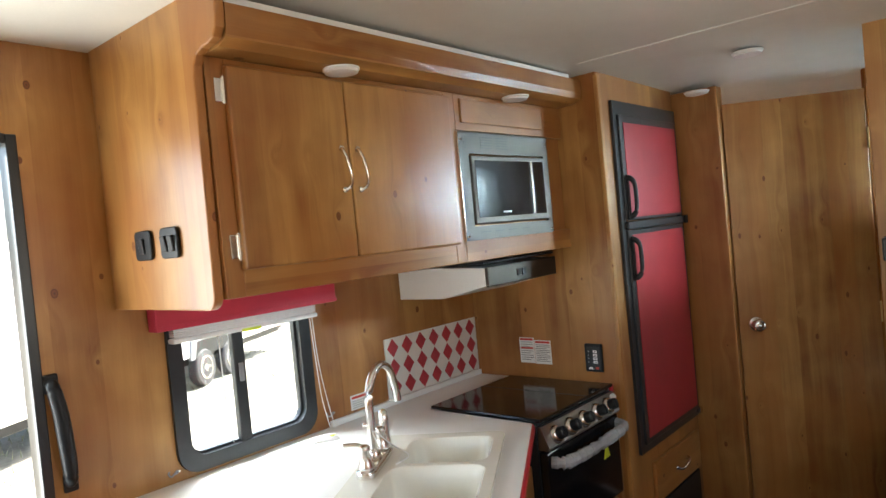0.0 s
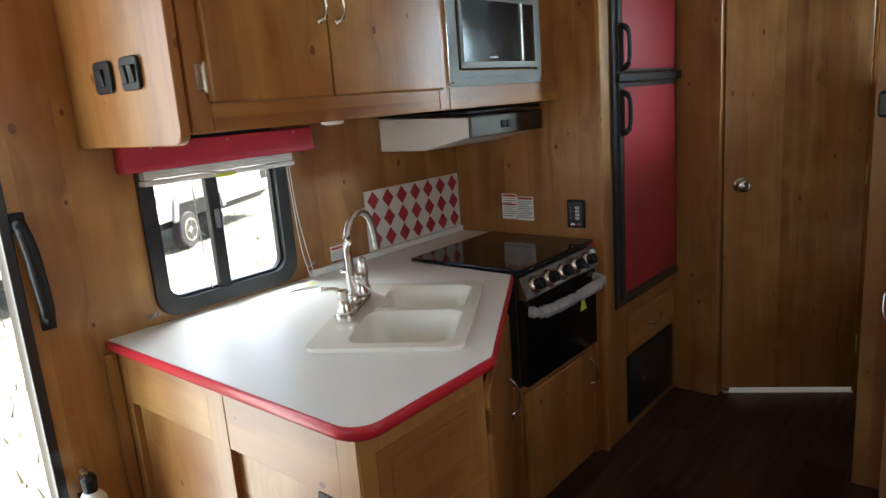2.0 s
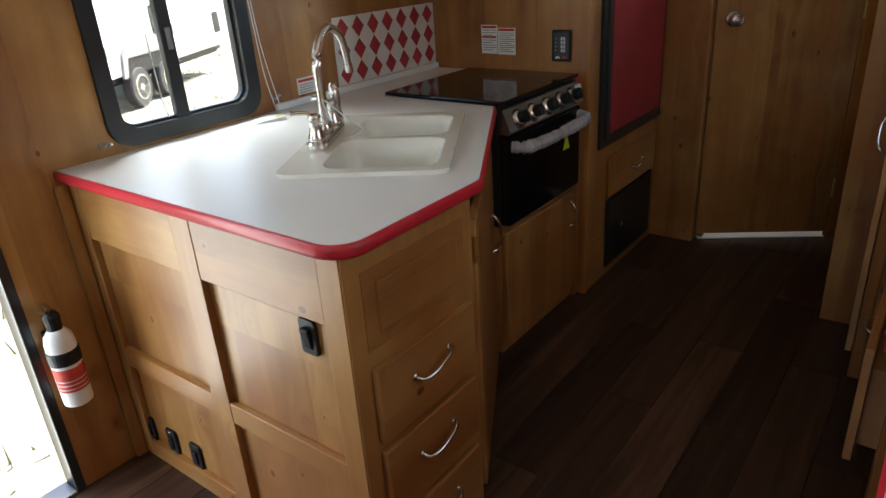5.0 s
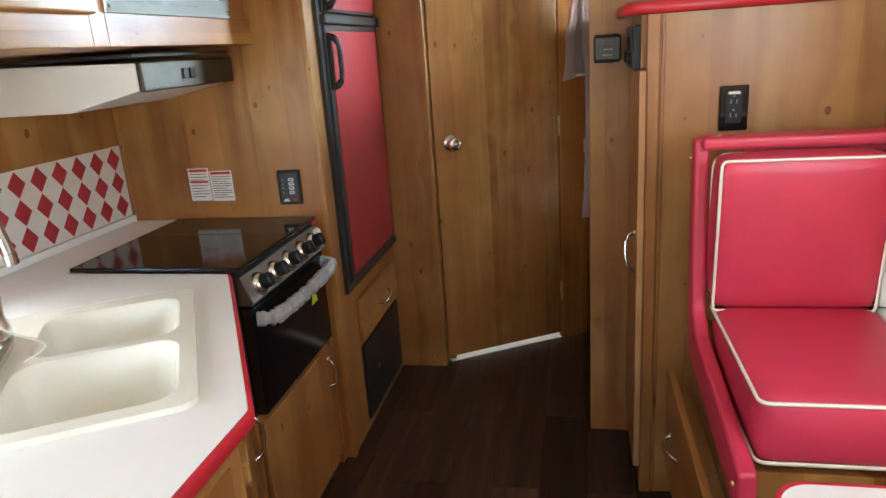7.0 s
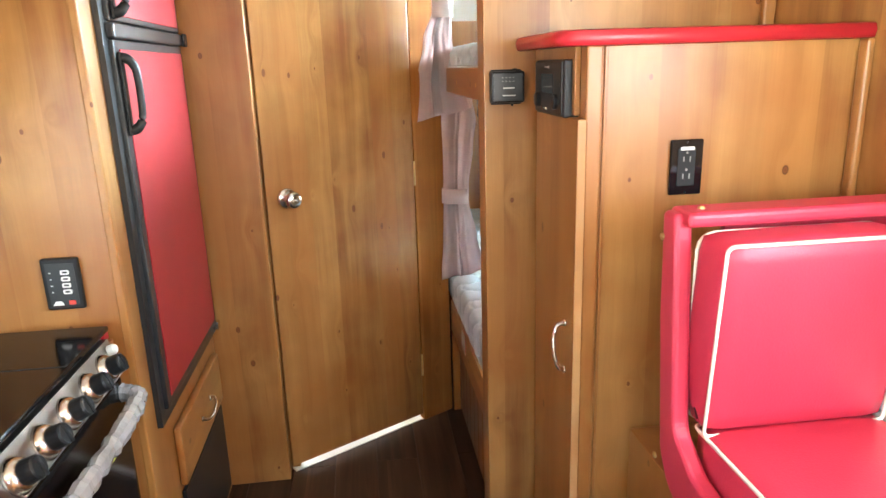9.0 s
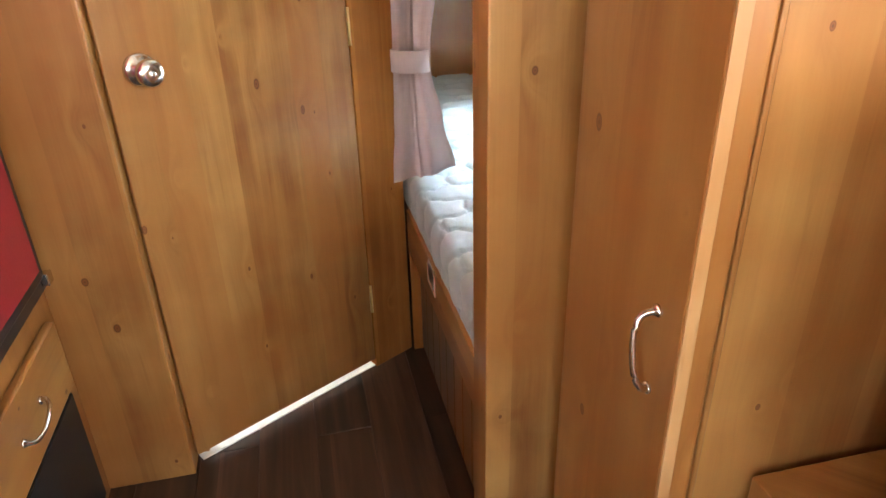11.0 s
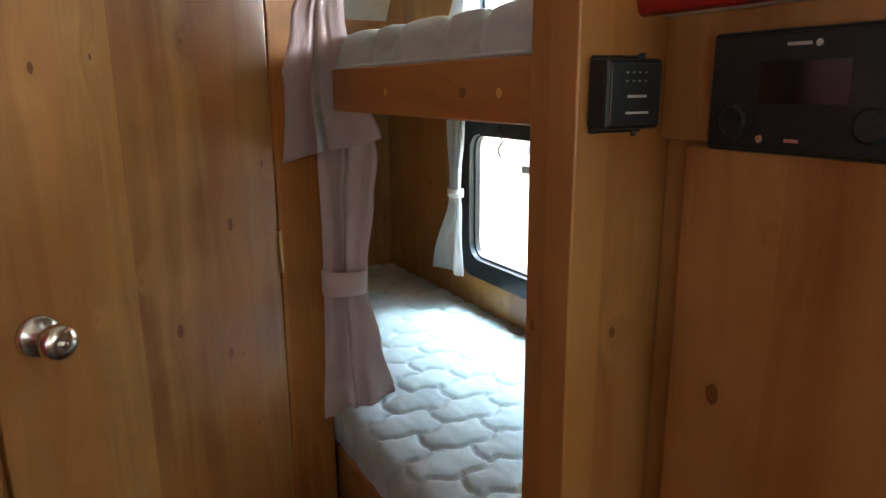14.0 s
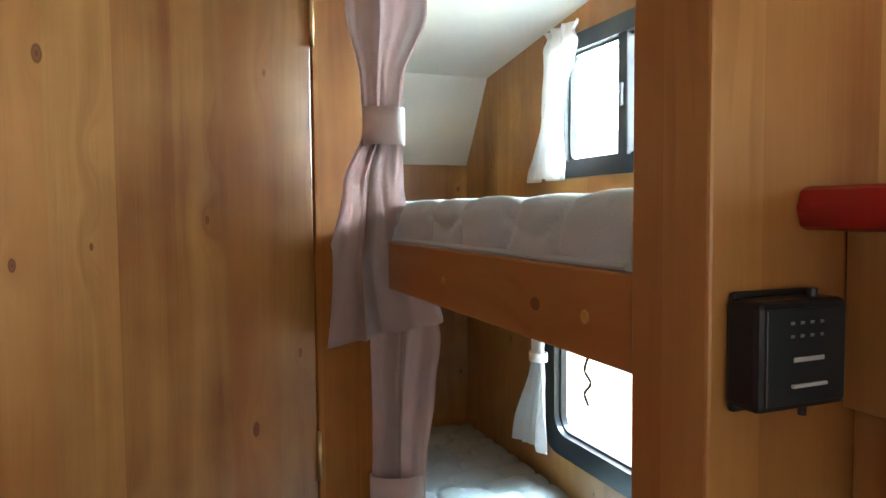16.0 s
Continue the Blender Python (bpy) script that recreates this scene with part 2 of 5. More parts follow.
TICKING = quilt_cloth("grey_quilted_ticking", (0.45, 0.535, 0.555))
GROOVED = pine("grey_grooved_board", (0.20, 0.14, 0.10), (0.12, 0.08, 0.055), knots=False, rough=0.5)
WRAP = stained("clear_plastic_wrap", (0.36, 0.37, 0.37), 0.18, spread=0.2, relief=0.004, fine=70)
YELLOW = stained("yellow_green_label", (0.62, 0.72, 0.03), 0.5, spread=0.05)
GLASS = glass()
RUBBER = stained("tyre_rubber", (0.03, 0.03, 0.032), 0.8, spread=0.2)
CARAVAN = stained("white_caravan_skin", (0.75, 0.75, 0.74), 0.3, spread=0.03)
GREY_PAINT = stained("grey_caravan_stripe", (0.2, 0.2, 0.21), 0.4, spread=0.1)
DRY = stained("dry_grass_ground", (0.26, 0.25, 0.20), 0.95, spread=0.4, scale=1.3, relief=0.02, fine=14)
STRAW = stained("dry_grass_blades", (0.22, 0.22, 0.13), 0.9, spread=0.35)
BATH = stained("white_bath_panel", (0.8, 0.8, 0.77), 0.4, spread=0.03)
LAMP = stained("frosted_lamp_cover", (0.82, 0.78, 0.76), 0.5, spread=0.03)
FOAM = stained("grey_tape", (0.45, 0.44, 0.42), 0.5)


# ---- building ----
def thing(name, label="", category="", kind="", group="", at=(0, 0, 0)):
    ob = new(name)
    ob.empty_display_size = 0.05
    ob.location = at
    return tagged(ob, label, category, group, kind)


def mesh(name, bm, material, smooth=False):
    bmesh.ops.recalc_face_normals(bm, faces=bm.faces)
    me = bpy.data.meshes.new(name)
    bm.to_mesh(me)
    bm.free()
    me.materials.append(material)
    if smooth:
        for p in me.polygons:
            p.use_smooth = True
    return me


def part(name, bm, material, parent, label="", smooth=False):
    ob = new(name, mesh(name, bm, material, smooth))
    top = Vector((0, 0, 0))
    p = parent
    while p is not None:
        top += p.location
        p = p.parent
    ob.parent = parent
    ob.matrix_parent_inverse = Matrix.Translation(-top)
    return tagged(ob, label)


def single(name, bm, material, label="", category="", kind="", group="", smooth=False):
    return tagged(new(name, mesh(name, bm, material, smooth)), label, category, group, kind)


def join(*bms):
    out = bmesh.new()
    for b in bms:
        me = bpy.data.meshes.new("tmp")
        b.to_mesh(me)
        b.free()
        out.from_mesh(me)
        bpy.data.meshes.remove(me)
    return out


def moved(bm, m):
    bmesh.ops.transform(bm, matrix=m, verts=bm.verts)
    return bm


def box(x0, x1, y0, y1, z0, z1, bev=0.002, seg=2):
    bm = bmesh.new()
    bmesh.ops.create_cube(bm, size=1)
    for v in bm.verts:
        v.co = (x0 + (v.co.x + 0.5) * (x1 - x0), y0 + (v.co.y + 0.5) * (y1 - y0), z0 + (v.co.z + 0.5) * (z1 - z0))
    if bev:
        bmesh.ops.bevel(bm, geom=bm.edges[:], offset=min(bev, 0.45 * min(x1 - x0, y1 - y0, z1 - z0)), segments=seg, profile=0.5, affect="EDGES")
    return bm


def prism(pts, axis, a, b, bev=0.0, seg=2):
    """An outline in the plane across the axis, from a to b along it. For x the outline is (y, z), for y (x, z), for z (x, y)."""
    bm = bmesh.new()
    place = {"x": lambda u, v, w: (w, u, v), "y": lambda u, v, w: (u, w, v), "z": lambda u, v, w: (u, v, w)}[axis]
    lo = [bm.verts.new(place(u, v, a)) for u, v in pts]
    hi = [bm.verts.new(place(u, v, b)) for u, v in pts]
    caps = [bm.faces.new(lo), bm.faces.new(hi)]
    n = len(pts)
    for i in range(n):
        bm.faces.new((lo[i], lo[(i + 1) % n], hi[(i + 1) % n], hi[i]))
    bmesh.ops.recalc_face_normals(bm, faces=bm.faces)
    if bev:
        bmesh.ops.bevel(bm, geom=list({e for f in caps for e in f.edges}), offset=bev, segments=seg, profile=0.5, affect="EDGES")
    return bm


def rounded(u0, u1, v0, v1, r, n=6):
    pts = []
    for cu, cv, a0 in ((u1 - r, v0 + r, -90), (u1 - r, v1 - r, 0), (u0 + r, v1 - r, 90), (u0 + r, v0 + r, 180)):
        for k in range(n + 1):
            a = radians(a0 + 90 * k / n)
            pts.append((cu + r * math.cos(a), cv + r * math.sin(a)))
    return pts


def ring(outer, inner, axis, a, b):
    """A flat frame between two outlines of equal count."""
    bm = bmesh.new()
    place = {"x": lambda u, v, w: (w, u, v), "y": lambda u, v, w: (u, w, v), "z": lambda u, v, w: (u, v, w)}[axis]
    rows = [[bm.verts.new(place(u, v, w)) for u, v in pts] for pts, w in ((outer, a), (outer, b), (inner, b), (inner, a))]
    n = len(outer)
    for j in range(4):
        p, q = rows[j], rows[(j + 1) % 4]
        for i in range(n):
            bm.faces.new((p[i], p[(i + 1) % n], q[(i + 1) % n], q[i]))
    return bm


def tube(points, r, seg=8, closed=False, flat=1.0):
    """A round bar along points; r may be one radius or one for each point."""
    pts = [Vector(p) for p in points]
    n = len(pts)
    bm, rows = bmesh.new(), []
    up = Vector((0, 0, 1))
    for i, p in enumerate(pts):
        d = (pts[(i + 1) % n] if closed or i < n - 1 else p) - (pts[i - 1] if closed or i else p)
        d.normalize()
        ref = up if abs(d.dot(up)) < 0.95 else Vector((0, 1, 0))
        s = d.cross(ref).normalized()
        w = s.cross(d)
        rr = r[i] if isinstance(r, (list, tuple)) else r
        rows.append([bm.verts.new(p + rr * (math.cos(2 * math.pi * k / seg) * s + flat * math.sin(2 * math.pi * k / seg) * w)) for k in range(seg)])
    for i in range(n if closed else n - 1):
        p, q = rows[i], rows[(i + 1) % n]
        for k in range(seg):
            bm.faces.new((p[k], p[(k + 1) % seg], q[(k + 1) % seg], q[k]))
    if not closed:
        bm.faces.new(rows[0])
        bm.faces.new(rows[-1])
    return bm


def lathe(profile, m, seg=20):
    """A turned shape: (radius, height) pairs round the z axis, set at pose m."""
    bm, rows = bmesh.new(), []
    for r, h in profile:
        rows.append([bm.verts.new((max(r, 1e-5) * math.cos(2 * math.pi * k / seg), max(r, 1e-5) * math.sin(2 * math.pi * k / seg), h)) for k in range(seg)])
    for p, q in zip(rows, rows[1:]):
        for k in range(seg):
            bm.faces.new((p[k], p[(k + 1) % seg], q[(k + 1) % seg], q[k]))
    bm.faces.new(rows[0])
    bm.faces.new(rows[-1])
    return moved(bm, m)


def arc(points, n=6):
    """A smooth line through the points."""
    P = [Vector(p) for p in points]
    out = []
    for i in range(len(P) - 1):
        p0, p1, p2, p3 = P[max(i - 1, 0)], P[i], P[i + 1], P[min(i + 2, len(P) - 1)]
        for k in range(n):
            t = k / n
            out.append(0.5 * (2 * p1 + (p2 - p0) * t + (2 * p0 - 5 * p1 + 4 * p2 - p3) * t * t + (3 * p1 - p0 - 3 * p2 + p3) * t ** 3))
    return out + [P[-1]]


def slab(bm, pts, z0, z1):
    return join(bm, prism(pts, "z", z0, z1))


# ---- setting ----
YF, YR, XS = -2.2, 3.97, 2.285     # front wall, rear wall, street-side wall


def walled(holes, u0, u1, v0, v1, make):
    """Boxes that fill a wall round its openings (u0, u1, v0, v1)."""
    out, u = [], u0
    for a, b, lo, hi in sorted(holes):
        out.append(make(u, a, v0, v1))
        if lo > v0:
            out.append(make(a, b, v0, lo))
        if hi < v1:
            out.append(make(a, b, hi, v1))
        u = b
    out.append(make(u, u1, v0, v1))
    return join(*out)


def build_shell():
    # floor: a dark base with planks laid on it
    base = single("floor", box(0, XS, YF, YR, -0.06, -0.004, 0), FLOOR, "dark brown wood-look plank floor of the caravan", "floor", "structure")
    single("wall_kitchen", walled([(-0.86, -0.2, 0.0, 1.9), (0.153, 0.624, 0.931, 1.42)], YF, YR, -0.06, 2.2,
           lambda a, b, lo, hi: box(-0.05, 0, a, b, lo, hi, 0)), PINE, "knotty pine panelled wall with entry opening and window", "wall", "structure")
    single("wall_street", walled([(-0.15, 0.65, 1.2, 1.7), (2.45, 3.314, 0.729, 1.26)], YF, YR, -0.06, 1.46,
           lambda a, b, lo, hi: box(XS, XS + 0.05, a, b, lo, min(hi, 1.46), 0)), PINE, "knotty pine panelled street-side wall with windows", "wall", "structure")
    single("wall_street_upper", walled([(-0.15, 0.65, 1.46, 1.7), (2.62, 3.243, 1.577, 1.945)], YF, YR, 1.46, 2.2,
           lambda a, b, lo, hi: box(XS, XS + 0.05, a, b, lo, hi, 0)), PINE, "upper part of the pine panelled street-side wall", "wall", "structure")
    single("wall_rear", box(0, XS, YR, YR + 0.05, -0.06, 1.70, 0), PINE, "knotty pine rear wall behind the bunks", "wall", "structure")
    single("wall_front", walled([(0.4, 1.9, 1.0, 1.7)], 0, XS, -0.06, 2.2, lambda a, b, lo, hi: box(a, b, YF - 0.05, YF, lo, hi, 0)), PINE,
           "knotty pine front wall with a wide window", "wall", "structure")
    outline = [(YF, 2.16), (1.42, 2.115), (2.75, 2.095), (3.77, 1.955), (YR, 1.645), (YR + 0.05, 1.645), (YR + 0.05, 1.71), (3.81, 2.03), (2.80, 2.17), (1.42, 2.2), (YF, 2.24)]
    single("ceiling", prism(outline, "x", -0.05, XS + 0.05), CEIL, "off-white ceiling that bends down at the rear", "ceiling", "structure")
    single("ceiling_seam_trim", prism([(1.405, 2.113), (1.43, 2.112), (1.43, 2.118), (1.405, 2.118)], "x", 0.72, XS), CEIL, "thin ceiling seam strip", "trim", "structure")
    # divider between the closet and the bunks
    single("wall_divider", box(1.54, XS, 1.835, 1.921, 0, 2.12, 0.003), PINE, "knotty pine divider wall beside the bunk beds", "wall", "structure")
    # bathroom walls
    single("wall_bath_front", box(0.68, 0.906, 2.310, 2.38, 0, 2.09, 0.003), PINE, "knotty pine bathroom wall panel beside the door", "wall", "structure")
    d = pose(*DOOR_AT, 0, 0, 0, DOOR_TURN)
    single("wall_bath_jamb", moved(box(DOOR_W + 0.004, 0.741, 0, 0.03, 0, 2.09, 0.002), d), SHADED_PINE, "narrow knotty pine door jamb panel", "wall", "structure")
    single("trim_door_stop", box(0.86, 0.935, 2.384, 2.41, 0, 2.0, 0.002), PINE, "pine stop strip behind the bathroom door edge", "trim", "structure")
    single("wall_bath_side", prism([(2.735, 0), (YR, 0), (YR, 1.65), (3.77, 1.96), (2.735, 2.10)], "x", 1.535, 1.549), PINE, "knotty pine wall between bathroom and bunks", "wall", "structure")
    single("bath_floor", prism([(0.02, 2.383), (0.905, 2.383), (0.921, 2.357), (1.425, 2.658), (1.425, 2.685), (1.532, 2.752), (1.532, YR), (0.02, YR)], "z", -0.003, 0.004), BATH, "white bathroom floor seen under the door", "floor", "structure")
    single("bath_liner", box(0.0, 1.534, YR - 0.03, YR - 0.002, 0.0, 1.63, 0), BATH, "white bathroom wall panel", "wall", "structure")
    single("trim_corner", box(0.001, 0.018, -0.042, -0.0085, 0, 0.862, 0.004), PINE, "thin pine corner strip beside the cabinet", "trim", "structure")
    single("trim_street_corner", box(XS - 0.02, XS - 0.001, 1.456, 1.484, 0.75, 1.446, 0.006), PINE, "moulded pine corner strip", "trim", "structure")
    single("trim_divider_corner", box(XS - 0.035, XS - 0.001, 1.812, 1.834, 1.477, 2.11, 0.006), PINE, "moulded pine corner strip", "trim", "structure")
    # entry opening: black metal frame round the hole
    fr = thing("door_1", "open caravan entry doorway with black metal frame", "door", "structure")
    part("frame", join(box(-0.06, 0.006, -0.222, -0.196, 0, 1.9, 0.003), box(-0.06, 0.006, -0.864, -0.838, 0, 1.9, 0.003), box(-0.06, 0.006, -0.838, -0.222, 1.876, 1.902, 0.003)), FRAME_BLACK, fr)
    part("threshold", box(-0.06, 0.012, -0.838, -0.222, -0.003, 0.012, 0.004), STEEL, fr)
    return base


DOOR_AT, DOOR_TURN, DOOR_W = (0.911, 2.340), 30.8, 0.590


def bath_door():
    d = pose(*DOOR_AT, 0, 0, 0, DOOR_TURN)
    door = thing("door_2", "closed knotty pine bathroom door with a round metal knob", "door", "structure")
    part("leaf", moved(box(0.004, DOOR_W, 0.0, 0.018, 0.032, 2.005, 0.003), d), PINE, door)
    k = pose(*DOOR_AT, 0, 0, 0, DOOR_TURN) @ pose(0.073, 0.0, 1.010, 90)
    prof = [(0.033, 0.0), (0.033, 0.006), (0.028, 0.010), (0.013, 0.013), (0.012, 0.030), (0.020, 0.036), (0.027, 0.046), (0.028, 0.056), (0.024, 0.064), (0.012, 0.067), (0.008, 0.0665)]
    knob = part("door_knob", lathe(prof, k, 28), CHROME, door, "round brushed metal knob", True)
    part("lock_button", lathe([(0.006, 0.066), (0.006, 0.070), (0.003, 0.072)], k, 12), CHROME, knob)
    for z in (0.25, 1.03, 1.79):
        part("hinge", moved(tube([(DOOR_W + 0.001, -0.003, z - 0.045), (DOOR_W + 0.001, -0.003, z + 0.045)], 0.0042), d), BRASS, door, smooth=True)
    return door


build_shell()
bath_door()


def pull(parent, a, b, out, material=CHROME, r=0.0042):
    """A bow handle from a to b that stands off along out, with flared feet."""
    a, b, out = Vector(a), Vector(b), Vector(out).normalized()
    d = b - a
    side = d.cross(out).normalized() * 0.008
    pts = arc([a, a + out * 0.016 + d * 0.08 + side, a + out * 0.026 + d * 0.3 + side * 0.6, a + out * 0.026 + d * 0.7 - side * 0.6, b + out * 0.016 - d * 0.08 - side, b], 5)
    n = len(pts)
    rad = [r * (1.0 + 0.5 * abs(2 * i / (n - 1) - 1) ** 3) for i in range(n)]
    feet = []
    for p in (a, b):
        q = out.to_track_quat("Z", "Y").to_matrix().to_4x4()
        feet.append(lathe([(0.009, 0), (0.0085, 0.003), (0.005, 0.006)], Matrix.Translation(p) @ q, 12))
    return part("handle", join(tube(pts, rad, 8), *feet), material, parent, "curved brushed metal bow handle", True)


def cabinet_hinge(parent, x, y, z):
    """A flat two-leaf hinge on a face towards +x."""
    bm = join(box(x, x + 0.004, y - 0.022, y - 0.004, z - 0.028, z + 0.028, 0.002), tube([(x + 0.004, y, z - 0.032), (x + 0.004, y, z + 0.032)], 0.005, 8))
    return part("hinge", bm, CHROME, parent)


# ---- kitchen: counter and base cabinets ----
EDGE = [(0.974, 0.0), (0.969, 0.435), (0.65, 1.019)]
SINK_M = pose(0.930, 0.395, 0.9, 0, 0, 121.3)     # x along the counter's slanted front, y towards the window wall
SINK_L, SINK_D = 0.572, 0.393


def fillet(pts, radii, n=6):
    out = []
    m = len(pts)
    for i, (p, r) in enumerate(zip(pts, radii)):
        p = Vector(p)
        if not r:
            out.append(tuple(p))
            continue
        a, b = Vector(pts[i - 1]) - p, Vector(pts[(i + 1) % m]) - p
        a.normalize()
        b.normalize()
        half = a.angle(b) / 2
        t = r / math.tan(half)
        c = p + (a + b).normalized() * (r / math.sin(half))
        s, e = p + a * t - c, p + b * t - c
        ang = s.angle_signed(e)
        for k in range(n + 1):
            th = -ang * k / n
            out.append((c.x + s.x * math.cos(th) - s.y * math.sin(th), c.y + s.x * math.sin(th) + s.y * math.cos(th)))
    return out


def countertop():
    top = thing("countertop", "white laminate kitchen worktop with a rounded red edge band", "countertop")
    pts = [(0.003, -0.022), (1.012, -0.024), (1.013, 0.394), (0.652, 1.014), (0.19, 1.019), (0.19, 1.548), (0.655, 1.548), (0.655, 1.572), (0.003, 1.572)]
    outer = fillet(pts, [0, 0.06, 0.03, 0.02, 0.01, 0.01, 0.004, 0, 0])
    hole = [(SINK_M @ Vector((u, v, 0))).xy for u, v in rounded(0.014, SINK_L - 0.014, 0.014, SINK_D - 0.014, 0.02, 3)]
    bm = bmesh.new()
    for loop in (outer, hole):
        vs = [bm.verts.new((u, v, 0.9)) for u, v in loop]
        for i in range(len(vs)):
            bm.edges.new((vs[i], vs[(i + 1) % len(vs)]))
    bmesh.ops.triangle_fill(bm, use_beauty=True, edges=bm.edges[:])
    got = bmesh.ops.extrude_face_region(bm, geom=bm.faces[:])
    for v in got["geom"]:
        if isinstance(v, bmesh.types.BMVert):
            v.co.z = 0.872
    part("board", bm, LAMINATE, top)
    # red edge band follows the free front edge
    n = len(fillet(pts[:4], [0, 0.06, 0.03, 0.02]))
    line = [Vector((u, v, 0.8862)) for u, v in outer[:n]]
    prof = [(0.0, 0.0142), (0.004, 0.0135), (0.0075, 0.009), (0.0085, 0.0), (0.0075, -0.009), (0.004, -0.0135), (0.0, -0.0142)]
    eb, rows = bmesh.new(), []
    for i, p in enumerate(line):
        d = (line[min(i + 1, n - 1)] - line[max(i - 1, 0)]).normalized()
        s = Vector((d.y, -d.x, 0))
        rows.append([eb.verts.new(p + s * (a + 0.0003) + Vector((0, 0, b))) for a, b in prof])
    for p, q in zip(rows, rows[1:]):
        for k in range(len(prof)):
            eb.faces.new((p[k], p[(k + 1) % len(prof)], q[(k + 1) % len(prof)], q[k]))
    eb.faces.new(rows[0])
    eb.faces.new(rows[-1])
    part("edge_band", eb, RED_EDGE, top, "bright red rounded edge band", True)
    part("edge_cap", box(0.656, 0.664, 1.546, 1.573, 0.873, 0.902, 0.002), RED_EDGE, top, "short red end cap")
    part("upstand", box(0.003, 0.02, 0.70, 1.572, 0.901, 0.922, 0.003), LAMINATE, top, "low white back strip")


def basin(u0, u1, v0, v1, depth):
    """A rounded bowl open at the top, in the sink's own frame."""
    bm, rows = bmesh.new(), []
    for shrink, z, r in ((0, 0.012, 0.045), (0.006, 0.006, 0.045), (0.012, -0.02, 0.045), (0.022, -depth * 0.75, 0.045), (0.035, -depth * 0.95, 0.04), (0.06, -depth, 0.03)):
        rows.append([bm.verts.new((a, b, z)) for a, b in rounded(u0 + shrink, u1 - shrink, v0 + shrink, v1 - shrink, r, 5)])
    for p, q in zip(rows, rows[1:]):
        for k in range(len(p)):
            bm.faces.new((p[k], p[(k + 1) % len(p)], q[(k + 1) % len(p)], q[k]))
    bm.faces.new(rows[-1])
    return moved(bm, SINK_M)


def sink():
    s = thing("kitchen_sink", "cream plastic double-bowl sink set into the worktop", "sink")
    bowls = [(0.028, 0.282, 0.026, 0.298), (0.304, 0.530, 0.026, 0.288)]
    bm = bmesh.new()
    loops = [rounded(0, SINK_L, 0, SINK_D, 0.03, 5)] + [rounded(*b, 0.045, 5) for b in bowls]
    for loop in loops:
        vs = [bm.verts.new((u, v, 0.012)) for u, v in loop]
        for i in range(len(vs)):
            bm.edges.new((vs[i], vs[(i + 1) % len(vs)]))
    bmesh.ops.triangle_fill(bm, use_beauty=True, edges=bm.edges[:])
    moved(bm, SINK_M)
    lip = ring(rounded(-0.003, SINK_L + 0.003, -0.003, SINK_D + 0.003, 0.032, 5), rounded(0.004, SINK_L - 0.004, 0.004, SINK_D - 0.004, 0.028, 5), "z", 0.001, 0.0115)
    part("rim", join(bm, moved(lip, SINK_M)), SINK, s)
    for b in bowls:
        bowl = part("bowl", basin(*b, 0.14), SINK, s, smooth=True)
        c = SINK_M @ Vector(((b[0] + b[1]) / 2, (b[2] + b[3]) / 2, -0.139))
        part("drain", lathe([(0.038, 0), (0.038, 0.003), (0.03, 0.004), (0.028, 0.001), (0.004, 0.001)], Matrix.Translation(c), 20), CHROME, bowl)


def faucet():
    f = thing("faucet", "brushed metal gooseneck kitchen tap with two lever handles", "tap")
    o = SINK_M @ Vector((0.29, 0.345, 0.012))
    a = SINK_M.to_3x3() @ Vector((1, 0, 0))
    b = SINK_M.to_3x3() @ Vector((0, -1, 0))
    w = Vector((-0.24, 0.97, 0))
    turn = Matrix.Translation(o) @ SINK_M.to_quaternion().to_matrix().to_4x4()
    part("base_plate", moved(prism(rounded(-0.115, 0.115, -0.028, 0.028, 0.027), "z", 0, 0.022, 0.006), turn), CHROME, f)
    h = Vector((0, 0, 1))
    neck = arc([o + h * 0.02, o + h * 0.12, o + h * 0.20, o + h * 0.255 + w * 0.03, o + h * 0.275 + w * 0.075, o + h * 0.25 + w * 0.122, o + h * 0.20 + w * 0.143, o + h * 0.165 + w * 0.15], 6)
    part("spout", tube(neck, [0.013 - 0.003 * i / (len(neck) - 1) for i in range(len(neck))], 14), CHROME, f, smooth=True)
    part("spout_collar", lathe([(0.02, 0.02), (0.02, 0.035), (0.015, 0.05), (0.013, 0.052)], Matrix.Translation(o), 18), CHROME, f, smooth=True)
    part("nozzle", tube([o + h * 0.172 + w * 0.149, o + h * 0.150 + w * 0.152], 0.0125, 12), CHROME, f)
    for s in (-1, 1):
        c = o + a * s * 0.085
        valve = part("handle", join(lathe([(0.023, 0.02), (0.023, 0.03), (0.017, 0.045), (0.014, 0.07), (0.017, 0.08), (0.013, 0.088), (0.004, 0.09)], Matrix.Translation(c), 18)), CHROME, f, smooth=True)
        part("lever", tube(arc([c + h * 0.08, c + h * 0.09 - b * 0.02, c + h * 0.093 - b * 0.055 + a * s * 0.012], 4), [0.006] * 4 + [0.0055] * 4 + [0.007], 8), CHROME, valve, smooth=True)
    part("side_sprayer", lathe([(0.02, 0.0), (0.02, 0.03), (0.014, 0.05), (0.016, 0.09), (0.012, 0.12), (0.003, 0.125)], Matrix.Translation(o + a * 0.145 - b * 0.005), 16), CHROME, f, smooth=True)
    tie = arc([o + h * 0.05 + b * 0.02, o + h * 0.11 + b * 0.012 - a * 0.03, o + h * 0.06 + b * 0.055, o + h * 0.015 + b * 0.09 + a * 0.04, o + h * 0.004 + b * 0.06], 6)
    part("tag_string", tube(tie, 0.0018, 5), WHITE, f, "white plastic tie")


